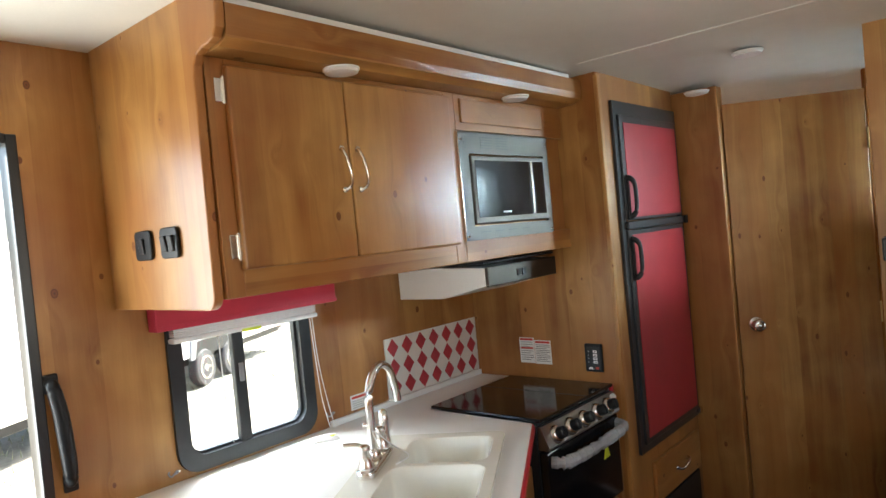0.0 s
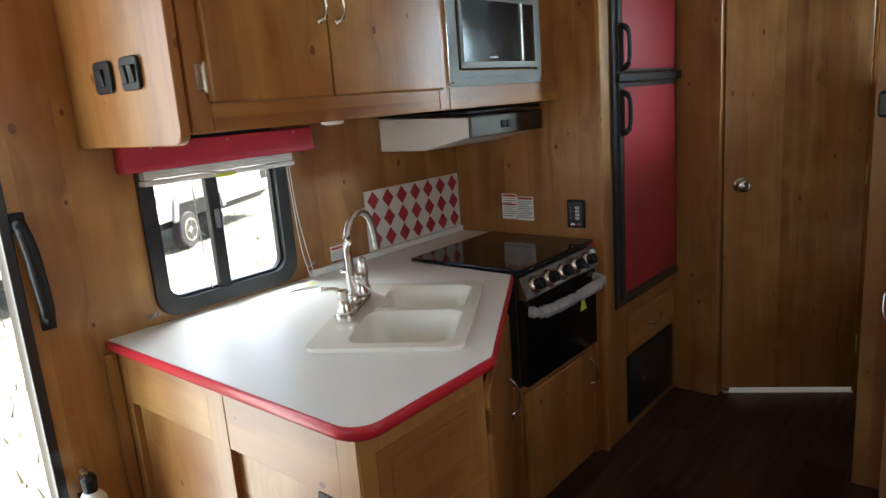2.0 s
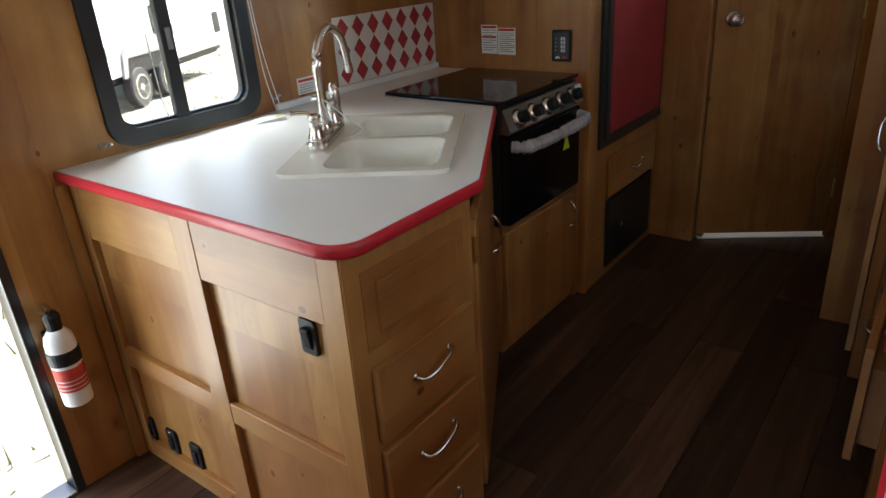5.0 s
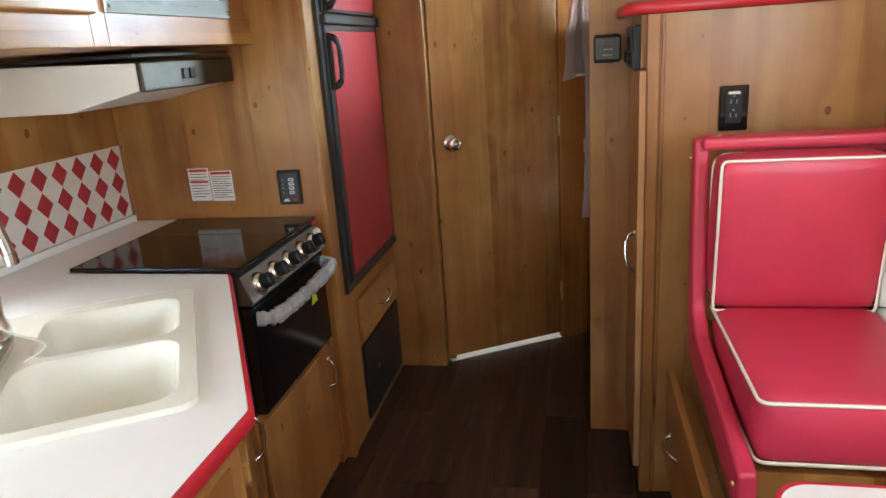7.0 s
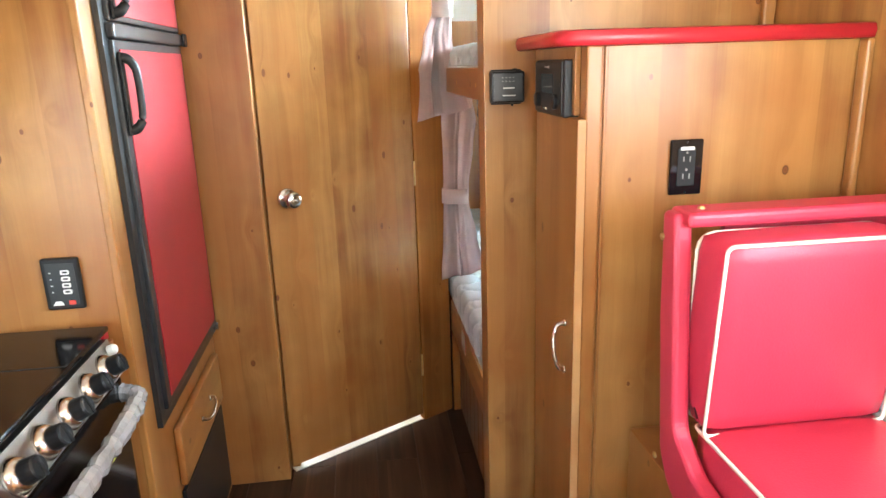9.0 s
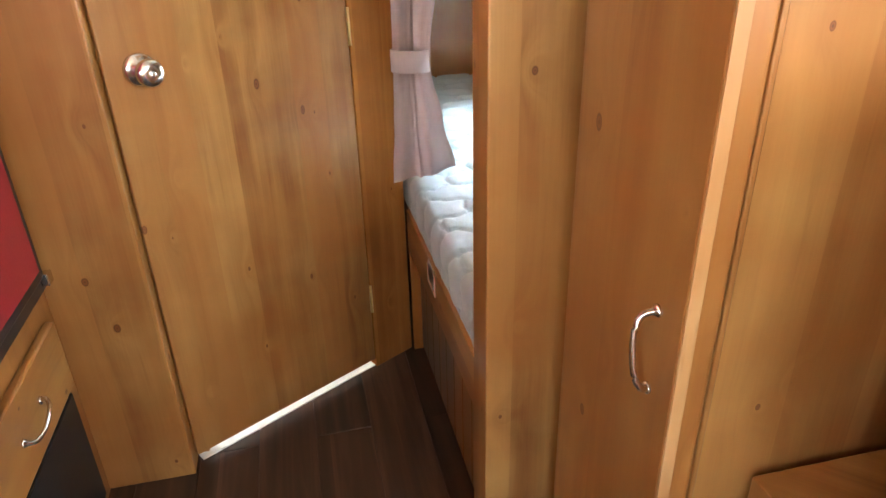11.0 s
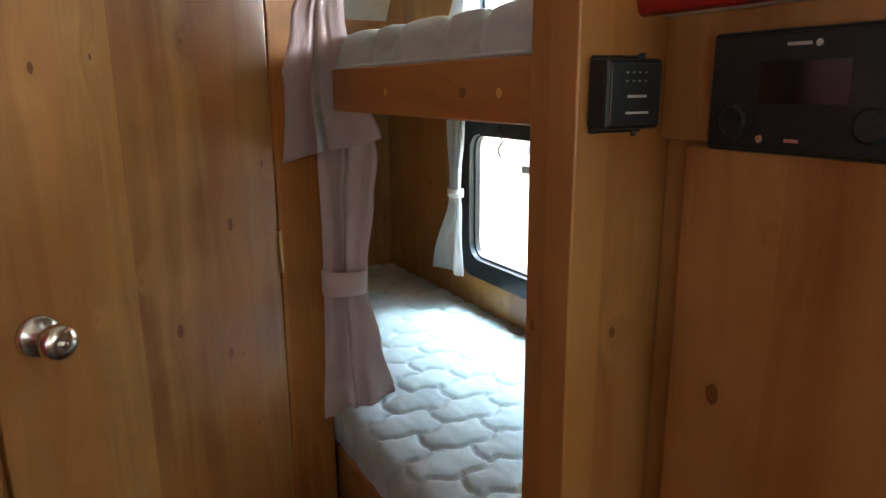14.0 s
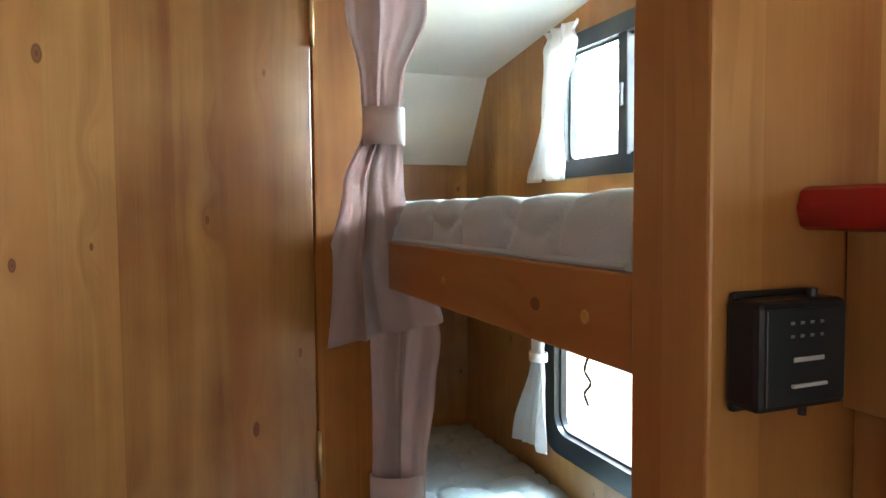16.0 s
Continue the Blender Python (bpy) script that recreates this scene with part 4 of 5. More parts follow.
window_dressing()


def wall_bits():
    h = thing("grab_handle", "black curved grab handle beside the entry doorway", "handle")
    pts = arc([(0.004, -0.180, 1.262), (0.02, -0.180, 1.25), (0.028, -0.172, 1.19), (0.030, -0.168, 1.13), (0.028, -0.164, 1.07), (0.02, -0.160, 1.015), (0.004, -0.158, 1.0)], 6)
    part("grip", tube(pts, [0.015 + 0.004 * math.sin(math.pi * i / (len(pts) - 1)) for i in range(len(pts))], 10), BLACK, h, smooth=True)
    for z, y in ((1.262, -0.180), (1.0, -0.158)):
        part("mount", box(0.001, 0.012, y - 0.018, y + 0.018, z - 0.025, z + 0.025, 0.006), BLACK, h)
    e = thing("fire_extinguisher", "small white fire extinguisher with red label on a wall bracket", "fire extinguisher")
    m = Matrix.Translation((0.052, -0.157, 0.298))
    part("cylinder", lathe([(0.03, 0), (0.036, 0.004), (0.0375, 0.012), (0.0375, 0.185), (0.034, 0.205), (0.022, 0.222), (0.016, 0.226)], m, 28), WHITE, e, smooth=True)
    lab = part("label", lathe([(0.0378, 0.05), (0.0382, 0.051), (0.0382, 0.118), (0.0378, 0.119)], m, 28), WARN, e, "red printed label", True)
    for k in range(3):
        part("text_line", lathe([(0.0383, 0.058 + k * 0.012), (0.0386, 0.0585 + k * 0.012), (0.0386, 0.0595 + k * 0.012), (0.0383, 0.06 + k * 0.012)], m, 28), PAPER, lab)
    part("strap", lathe([(0.0385, 0.128), (0.0405, 0.13), (0.0405, 0.165), (0.0385, 0.167)], m, 28), BLACK, e, "black bracket strap")
    part("bracket", box(0.001, 0.018, -0.177, -0.137, 0.308, 0.508, 0.003), BLACK, e)
    part("valve", lathe([(0.018, 0.222), (0.019, 0.235), (0.021, 0.262), (0.014, 0.275), (0.003, 0.277)], m, 16), BLACK, e)
    part("lever", join(tube(arc([(0.052, -0.157, 0.563), (0.068, -0.172, 0.586), (0.088, -0.187, 0.591)], 5), 0.007, 8), tube(arc([(0.052, -0.157, 0.573), (0.066, -0.167, 0.601), (0.086, -0.18, 0.607)], 5), 0.007, 8)), CHROME, e)


wall_bits()


def wall_clips():
    """Small clear plastic tie clips beside the window."""
    for y, z in ((0.115, 0.93), (0.705, 0.945)):
        t = thing("cord_clip", "small clear plastic cord clip screwed to the wall", "clip")
        part("loop", tube([(0.004 + 0.008 * math.sin(a), y + 0.014 * math.cos(a), z + 0.006 * math.sin(2 * a)) for a in [k * math.pi / 6 for k in range(12)]], 0.003, 6, True), WRAP, t)
        part("screw", lathe([(0.004, 0), (0.003, 0.002)], Matrix.Translation((0.001, y + 0.02, z)) @ pose(0, 0, 0, 0, 90), 8), CHROME, t)


wall_clips()


# ---- closet, shelf, dinette ----
def closet():
    c = thing("closet", "low knotty pine closet with a tall door and ply edges", "closet")
    part("body", box(1.684, XS - 0.001, 1.486, 1.834, 0.0, 1.447, 0.002), PINE, c)
    part("corner_post", box(1.682, 1.716, 1.478, 1.514, 0.0, 1.447, 0.004), PINE, c)
    part("bead", box(1.720, 1.728, 1.481, 1.487, 0.0, 1.447, 0.002), PINE, c)
    part("header_board", box(1.670, 1.683, 1.516, 1.833, 1.3085, 1.447, 0.002), PINE, c)
    door = part("door", box(1.662, 1.681, 1.470, 1.788, 0.10, 1.305, 0.003), PINE, c)
    part("ply_edge", box(1.663, 1.680, 1.4672, 1.4705, 0.102, 1.303, 0.0005), PLY, door, "pale bare plywood edge")
    pull(door, (1.662, 1.523, 0.733), (1.662, 1.523, 0.848), (-1, 0, 0))
    s = thing("shelf_top", "pine closet top with a rounded red edge band", "shelf")
    part("board", prism(fillet([(1.632, 1.834), (1.632, 1.472), (XS - 0.001, 1.472), (XS - 0.001, 1.834)], [0, 0.05, 0, 0]), "z", 1.4475, 1.475), LAMINATE, s)
    line = fillet([(1.631, 1.834), (1.631, 1.470), (XS - 0.001, 1.470)], [0, 0.05, 0])
    prof = [(0.0, 0.016), (0.007, 0.013), (0.011, 0.0), (0.007, -0.013), (0.0, -0.016)]
    eb, rows = bmesh.new(), []
    P = [Vector((u, v, 1.461)) for u, v in line]
    for i, p in enumerate(P):
        d = (P[min(i + 1, len(P) - 1)] - P[max(i - 1, 0)]).normalized()
        sd = Vector((d.y, -d.x, 0))
        rows.append([eb.verts.new(p + sd * a + Vector((0, 0, b))) for a, b in prof])
    for p, q in zip(rows, rows[1:]):
        for k in range(len(prof)):
            eb.faces.new((p[k], p[(k + 1) % len(prof)], q[(k + 1) % len(prof)], q[k]))
    eb.faces.new(rows[0])
    eb.faces.new(rows[-1])
    part("edge_band", eb, RED_EDGE, s, "bright red rounded edge band", True)
    r = thing("radio", "black car-style radio set into the closet side", "radio")
    part("case", box(1.652, 1.690, 1.533, 1.752, 1.303, 1.422, 0.004), BLACK, r)
    part("faceplate", box(1.648, 1.6525, 1.538, 1.747, 1.307, 1.418, 0.003), BLACK, r)
    for y in (1.575, 1.712):
        part("dial", lathe([(0.0165, 0), (0.016, 0.008), (0.013, 0.010), (0.002, 0.0105)], Matrix.Translation((1.648, y, 1.335)) @ pose(0, 0, 0, 0, -90), 24), BLACK, r)
        part("dial_glint", lathe([(0.0172, 0), (0.0172, 0.0015), (0.0164, 0.0018)], Matrix.Translation((1.648, y, 1.335)) @ pose(0, 0, 0, 0, -90), 24), DARK_STEEL, r)
    part("socket", lathe([(0.004, 0), (0.004, 0.003), (0.0022, 0.003), (0.002, 0.001)], Matrix.Translation((1.648, 1.683, 1.318)) @ pose(0, 0, 0, 0, -90), 14), CHROME, r)
    part("usb_port", box(1.6465, 1.648, 1.642, 1.657, 1.316, 1.3195, 0), CHROME, r)
    part("name_bar", box(1.6472, 1.648, 1.640, 1.664, 1.4055, 1.4085, 0), FOAM, r)
    part("logo_dot", lathe([(0.0035, 0), (0.003, 0.001)], Matrix.Translation((1.648, 1.633, 1.407)) @ pose(0, 0, 0, 0, -90), 14), FOAM, r)
    part("display", box(1.6472, 1.648, 1.600, 1.690, 1.352, 1.392, 0), BLACK_GLASS, r)
    t = thing("thermostat", "black thermostat with slider on the pine divider", "thermostat")
    part("case", box(1.5530, 1.6360, 1.803, 1.834, 1.3230, 1.3990, 0.005), BLACK, t)
    part("backplate", box(1.5560, 1.6330, 1.828, 1.8345, 1.3180, 1.4030, 0.003), BLACK, t)
    part("front", box(1.5580, 1.6310, 1.8012, 1.8035, 1.3280, 1.3940, 0.003), FRAME_BLACK, t)
    part("name_bar", box(1.5820, 1.6100, 1.8006, 1.8013, 1.3575, 1.3605, 0), FOAM, t)
    part("slider", box(1.5800, 1.6120, 1.799, 1.8013, 1.3400, 1.3425, 0.0005), FOAM, t)
    for k in range(4):
        part("scale_mark", box(1.5790 + k * 0.009, 1.5820 + k * 0.009, 1.8006, 1.8013, 1.3830, 1.3850, 0), PRINT, t)
        part("scale_mark", box(1.5790 + k * 0.009, 1.5820 + k * 0.009, 1.8006, 1.8013, 1.3740, 1.3760, 0), PRINT, t)
    part("knob", lathe([(0.004, 0), (0.004, 0.006)], Matrix.Translation((1.6140, 1.815, 1.3990)), 10), BLACK, t)
    part("lower_tab", lathe([(0.003, 0), (0.003, -0.006)], Matrix.Translation((1.6070, 1.815, 1.3210)), 10), BLACK, t)
    o = thing("power_outlet", "black double socket outlet with glossy cover plate", "outlet")
    part("cover", box(1.867, 1.939, 1.4770, 1.4850, 1.137, 1.254, 0.004), BLACK_GLASS, o)
    part("insert", box(1.883, 1.921, 1.4748, 1.4775, 1.157, 1.235, 0.003), MATT_BLACK, o)
    part("label", box(1.888, 1.917, 1.4738, 1.4750, 1.232, 1.239, 0), PAPER, o)
    for z in (1.177, 1.213):
        for dx in (-0.007, 0.007):
            part("slot", box(1.902 + dx - 0.0013, 1.902 + dx + 0.0013, 1.4738, 1.4752, z - 0.005, z + 0.006, 0), PRINT, o)
        part("ground_hole", lathe([(0.0028, 0), (0.002, 0.0012)], pose(1.902, 1.4748, z + 0.014, 90), 10), PRINT, o)
    for z in (1.143, 1.248):
        part("screw", lathe([(0.003, 0), (0.002, 0.0015)], pose(1.902, 1.4770, z, 90), 8), BLACK, o)


closet()


def cushion(x0, x1, y0, y1, z0, z1, bulge=0.012, m=None):
    bm = bmesh.new()
    bmesh.ops.create_cube(bm, size=2)
    bmesh.ops.subdivide_edges(bm, edges=bm.edges[:], cuts=9, use_grid_fill=True)
    c, h = Vector(((x0 + x1) / 2, (y0 + y1) / 2, (z0 + z1) / 2)), Vector(((x1 - x0) / 2, (y1 - y0) / 2, (z1 - z0) / 2))
    r = 0.018
    for v in bm.verts:
        p = v.co.copy()
        q = Vector([p[i] * h[i] for i in range(3)])
        core = Vector([max(-(h[i] - r), min(h[i] - r, q[i])) for i in range(3)])
        d = q - core
        out = core + d.normalized() * r if d.length > 1e-6 else q
        for i in range(3):
            j, k = (i + 1) % 3, (i + 2) % 3
            if abs(abs(p[i]) - 1) < 1e-4:
                out[i] += math.copysign(bulge, p[i]) * max(0, 1 - p[j] ** 2) * max(0, 1 - p[k] ** 2)
        out += Vector((0, 0, 0.0015 * noise.noise(q * 9)))
        v.co = c + out
    if m:
        moved(bm, m)
    return bm


def loop_xy(x0, x1, y0, y1, z, r=0.02):
    return [(u, v, z) for u, v in rounded(x0, x1, y0, y1, r, 4)]


def loop_xz(x0, x1, z0, z1, y, r=0.03):
    return [(u, y, v) for u, v in rounded(x0, x1, z0, z1, r, 4)]


def dinette():
    b = thing("dinette_bench", "red vinyl padded dinette bench on a pine base", "bench")
    part("base", box(1.803, XS - 0.002, 0.745, 1.47, 0.0, 0.598, 0.003), PINE, b)
    side = [(1.302, 1.15), (1.285, 0.95), (1.262, 0.68), (1.215, 0.61), (0.69, 0.555), (0.665, 0.575), (0.667, 0.645), (1.13, 0.695), (1.208, 0.745), (1.250, 1.15)]
    part("side_trim", prism(fillet(side, [0.012, 0.3, 0.05, 0.08, 0.012, 0.012, 0.012, 0.06, 0.05, 0.012], 5), "x", 1.773, 1.808, 0.010, 3), VINYL, b, "padded red vinyl side edge")
    part("back_board", prism([(1.284, 0.60), (1.305, 0.60), (1.302, 1.138), (1.284, 1.138)], "x", 1.888, XS - 0.002, 0.004), VINYL, b)
    part("top_trim", box(1.788, XS - 0.002, 1.225, 1.304, 1.128, 1.156, 0.010, 3), VINYL, b, "padded red top edge")
    for y, z in ((1.293, 1.10), (1.272, 0.655), (0.70, 0.60)):
        part("tack", lathe([(0.007, 0), (0.006, 0.003), (0.002, 0.005)], Matrix.Translation((1.773, y, z)) @ pose(0, 0, 0, 0, -90), 12), BRASS, b)
    part("tack", lathe([(0.007, 0), (0.006, 0.003), (0.002, 0.005)], Matrix.Translation((1.828, 1.262, 1.156)), 12), BRASS, b)
    s = thing("seat_cushion", "red vinyl seat cushion with white piping on the bench", "cushion")
    part("pad", cushion(1.820, 2.173, 0.735, 1.215, 0.62, 0.755, 0.006), VINYL, s, smooth=True)
    part("end_panel", cushion(2.175, XS - 0.004, 0.735, 1.215, 0.62, 0.753, 0.004), WHITE_VINYL, s, "white vinyl end section", True)
    for z in (0.626, 0.749):
        part("piping", tube(loop_xy(1.818, XS - 0.006, 0.733, 1.217, z), 0.0040, 6, True), PIPING, s, "white piping", True)
    k = thing("back_cushion", "red vinyl backrest cushion with white piping", "cushion")

    def lean(p):
        """The cushion leans back towards its foot and rounds off below."""
        f = (1.118 - p[2]) / 0.361
        return (p[0], p[1] + 0.030 * f - (max(0.0, f - 0.8) * 0.16 if p[1] > 1.19 else 0.0), p[2])

    for name, bm, cloth, words in (("pad", cushion(1.814, 2.170, 1.138, 1.243, 0.757, 1.120, 0.007), VINYL, ""),
                                   ("end_panel", cushion(2.172, XS - 0.004, 1.140, 1.243, 0.757, 1.118, 0.004), WHITE_VINYL, "white vinyl end section")):
        for v in bm.verts:
            v.co = lean(v.co)
        part(name, bm, cloth, k, words, True)
    for y, r in ((1.141, 0.012), (1.240, 0.03)):
        part("piping", tube([lean(p) for p in loop_xz(1.815, 2.170, 0.750, 1.116, y, r)], 0.0038, 6, True), PIPING, k, "white piping", True)
    d = thing("bench_drawer", "pine drawer pulled out of the bench base", "drawer")
    part("front", box(1.740, 1.759, 0.79, 1.35, 0.20, 0.505, 0.004), PINE_Y, d)
    part("ply_edge", box(1.741, 1.758, 0.787, 0.7905, 0.202, 0.503, 0.0005), PLY, d, "pale ply edge")
    part("tray", box(1.759, 1.804, 0.82, 1.32, 0.23, 0.44, 0.002), PLY, d)
    pull(d, (1.740, 1.12, 0.36), (1.740, 1.24, 0.36), (-1, 0, 0))
    t = thing("dinette_table", "white laminate dinette table with a red edge band", "table")
    top = rounded(1.818, XS - 0.004, -0.25, 0.628, 0.06, 8)
    part("tabletop", prism(top, "z", 0.632, 0.66, 0.001), LAMINATE, t)
    part("edge_band", ring(rounded(1.810, XS - 0.003, -0.258, 0.636, 0.066, 8), rounded(1.818, XS - 0.004, -0.25, 0.628, 0.06, 8), "z", 0.631, 0.6595), RED_EDGE, t, "red edge band")
    part("leg", tube([(2.058, 0.22, 0.0), (2.058, 0.22, 0.632)], 0.03, 16), STEEL, t, smooth=True)
    part("foot", lathe([(0.11, 0), (0.11, 0.008), (0.05, 0.02), (0.035, 0.03)], Matrix.Translation((2.058, 0.22, 0.0)), 24), STEEL, t)


dinette()
puck(0.83, 2.285, 2.075, 0.05)
puck(1.19, 1.80, 2.098, 0.05)


# ---- bunks ----
def mattress(z0, z1, y0, y1, x0, x1, scale=1.0):
    """A quilted pad: wavy seams with short staggered stitches between them, wrapped over the front edge."""
    r, side = 0.026, z1 - z0
    total = (side - r) + math.pi / 2 * r + (x1 - x0 - r)
    n_s, n_t = int(total / 0.0062), int((y1 - y0) / 0.0062)
    rows_h, lam, amp = 0.098 * scale, 0.165 * scale, 0.011 * scale

    def quilt(s, t):
        s = s + 0.006 * noise.noise(Vector((s * 11, t * 11, z0)))
        k0 = round(t / rows_h)
        best = 1.0
        for k in (k0 - 1, k0, k0 + 1):
            line = k * rows_h + amp * math.sin(2 * math.pi * s / lam) * (1 if k % 2 else -1) * 0.9 + amp * 0.6 * math.sin(4 * math.pi * s / lam + k)
            best = min(best, abs(t - line))
        k = math.floor(t / rows_h)
        ph = (0.25 if k % 2 else 0.75) * lam
        d = (s - ph + 0.02 * math.sin((t / rows_h - k) * 3.0) * scale) % lam
        d = min(d, lam - d)
        best = min(best, d)
        puff = 0.7 * (1 - math.exp(-best / (0.004 * scale))) + 0.3 * min(1.0, best / (0.04 * scale)) ** 0.7
        return (0.017 if s > side else 0.013) * puff + 0.0012 * noise.noise(Vector((s * 55, t * 14, z1)))

    bm, grid = bmesh.new(), []
    for i in range(n_s + 1):
        s = total * i / n_s
        row = []
        for j in range(n_t + 1):
            t = (y1 - y0) * j / n_t
            h = quilt(s, t) - 0.009
            if s < side - r:
                p, nrm = Vector((x0, 0, z0 + s)), Vector((-1, 0, 0))
            elif s < side - r + math.pi / 2 * r:
                a = (s - side + r) / r
                nrm = Vector((-math.cos(a), 0, math.sin(a)))
                p = Vector((x0 + r, 0, z1 - r)) + nrm * r
            else:
                p, nrm = Vector((x0 + r + s - (side - r + math.pi / 2 * r), 0, z1)), Vector((0, 0, 1))
            p = p + nrm * h + Vector((0, y0 + t, 0.004 * noise.noise(Vector((s * 2.2, t * 2.2, 5.0)))))
            row.append(bm.verts.new(p))
        grid.append(row)
    for a, b in zip(grid, grid[1:]):
        for j in range(n_t):
            bm.faces.new((a[j], a[j + 1], b[j + 1], b[j]))
    skirt = [bm.verts.new((x1, y0, z0)), bm.verts.new((x1, y1, z0))]
    bm.faces.new((grid[0][0], grid[0][-1], skirt[1], skirt[0]))
    return bm


def bunks():
    b = thing("lower_bunk", "built-in lower pine bunk bed base with grooved front panel", "bunk bed")
    part("deck", box(1.573, XS - 0.002, 1.924, YR - 0.002, 0.458, 0.488, 0.0), PINE_Y, b)
    part("side_board", box(1.552, 1.572, 1.923, 2.722, 0.366, 0.492, 0.003), PINE_Y, b)
    for k in range(9):
        y = 1.926 + k * 0.088
        part("panel_board", box(1.584, 1.596, y, min(y + 0.085, 2.718), 0.0, 0.368, 0.004), GROOVED, b, "grey-brown grooved front board")
    part("end_board", box(1.553, 1.5835, 2.705, 2.7205, 0.0, 0.365, 0.002), SHADED_PINE, b)
    tag = thing("bed_label", "small outlined printed label on the bunk board", "label")
    part("sheet", box(1.5505, 1.5518, 2.324, 2.410, 0.420, 0.476, 0), WARN, tag)
    part("border", ring([(2.324, 0.420), (2.410, 0.420), (2.410, 0.476), (2.324, 0.476)], [(2.328, 0.424), (2.406, 0.424), (2.406, 0.472), (2.328, 0.472)], "x", 1.5496, 1.5505), PAPER, tag)
    for j in range(4):
        part("text_line", box(1.5496, 1.5505, 2.337, 2.398, 0.431 + j * 0.010, 0.4605 + j * 0.010, 0), PAPER, tag)
    tag = thing("paper_label", "small white paper label on the bunk front", "label")
    part("sheet", box(1.582, 1.5838, 2.005, 2.052, 0.265, 0.305, 0), PAPER, tag)
    m = thing("mattress", "grey quilted mattress on the lower bunk", "mattress")
    part("quilted_cover", mattress(0.493, 0.592, 1.927, YR - 0.006, 1.564, XS - 0.006), TICKING, m, smooth=True)
    part("welt", tube([(1.564, 1.95, 0.498), (1.564, 2.716, 0.498)], 0.004, 6), TICKING, m)
    u = thing("upper_bunk", "built-in upper pine bunk bed with side board", "bunk bed")
    part("deck", box(1.573, XS - 0.002, 1.924, YR - 0.002, 1.370, 1.402, 0.0), PINE_Y, u)
    part("side_board", box(1.548, 1.572, 1.923, 2.722, 1.323, 1.408, 0.003), PINE_Y, u)
    for y in (2.0, 2.36):
        part("screw_plug", lathe([(0.007, 0), (0.006, 0.001)], Matrix.Translation((1.548, y, 1.362)) @ pose(0, 0, 0, 0, -90), 12), BRASS, u)
    part("snap_hook", tube(arc([(1.552, 2.0, 1.324), (1.552, 2.006, 1.310), (1.552, 1.996, 1.300), (1.552, 2.006, 1.288), (1.552, 2.0, 1.278)], 5), 0.0014, 5), BLACK, u)
    m = thing("mattress", "grey quilted mattress on the upper bunk", "mattress")
    part("quilted_cover", mattress(1.404, 1.472, 1.927, YR - 0.06, 1.560, XS - 0.006, 1.35), TICKING, m, smooth=True)
    part("welt", tube([(1.558, 1.95, 1.412), (1.558, 2.716, 1.412)], 0.004, 6), TICKING, m)


def drape(centre, ax, z0, z1, widths, pleats, depth, sway, seed, twist=1.9, hem=0.0, n=110, rows=60):
    """Hanging cloth gathered to given widths: (height fraction from the top, width, shift along ax)."""
    random.seed(seed)
    ax = Vector(ax).normalized()
    nrm = Vector((-ax.y, ax.x, 0))
    ph = [random.uniform(0, 6.3) for _ in range(4)]
    bm, grid = bmesh.new(), []
    for i in range(rows + 1):
        f = i / rows
        for (fa, wa, sa), (fb, wb, sb) in zip(widths, widths[1:]):
            if fa <= f <= fb:
                g = (f - fa) / (fb - fa)
                g = g * g * (3 - 2 * g)
                w, sh = wa + (wb - wa) * g, sa + (sb - sa) * g
                break
        row = []
        for j in range(n + 1):
            u = j / n
            fold = math.sin(2 * math.pi * pleats * u + ph[0] + twist * f + 0.8 * math.sin(3 * f + ph[1])) + 0.45 * math.sin(2 * math.pi * pleats * 2.3 * u + ph[2] + 1.2 * twist * f)
            d = depth * (0.35 + 0.65 * min(1.0, w / 0.16)) * fold * (0.8 + 0.3 * math.sin(5 * u + ph[3]))
            d += 0.011 * min(1.0, w / 0.13) * noise.noise(Vector((u * 4.2 + seed, f * 3.6 - u * 1.5, seed * 0.7))) + 0.003 * noise.noise(Vector((u * 14, f * 9, seed)))
            skew = 0.012 * math.cos(2 * math.pi * pleats * u + ph[0])
            p = Vector(centre) + ax * ((u - 0.5) * w + sh + skew * w / 0.2) + nrm * (d + sway * f)
            p.z = z1 + (z0 - z1) * f + hem * (u - 0.3) * f ** 4 + 0.005 * math.sin(9 * u + ph[2]) * f ** 8
            row.append(bm.verts.new(p))
        grid.append(row)
    for a, b in zip(grid, grid[1:]):
        for j in range(n):
            bm.faces.new((a[j], a[j + 1], b[j + 1], b[j]))
    got = bmesh.ops.solidify(bm, geom=bm.faces[:], thickness=0.0016)
    return bm


def band(centre, ax, z0, z1, w, d):
    ax = Vector(ax).normalized()
    nrm = Vector((-ax.y, ax.x, 0))
    out, inn = [], []
    for k in range(28):
        a = 2 * math.pi * k / 28
        e = lambda s: (centre[0] + ax.x * (w / 2 + s) * math.cos(a) + nrm.x * (d / 2 + s) * math.sin(a), centre[1] + ax.y * (w / 2 + s) * math.cos(a) + nrm.y * (d / 2 + s) * math.sin(a))
        out.append(e(0.002))
        inn.append(e(-0.002))
    return ring(out, inn, "z", z0, z1)


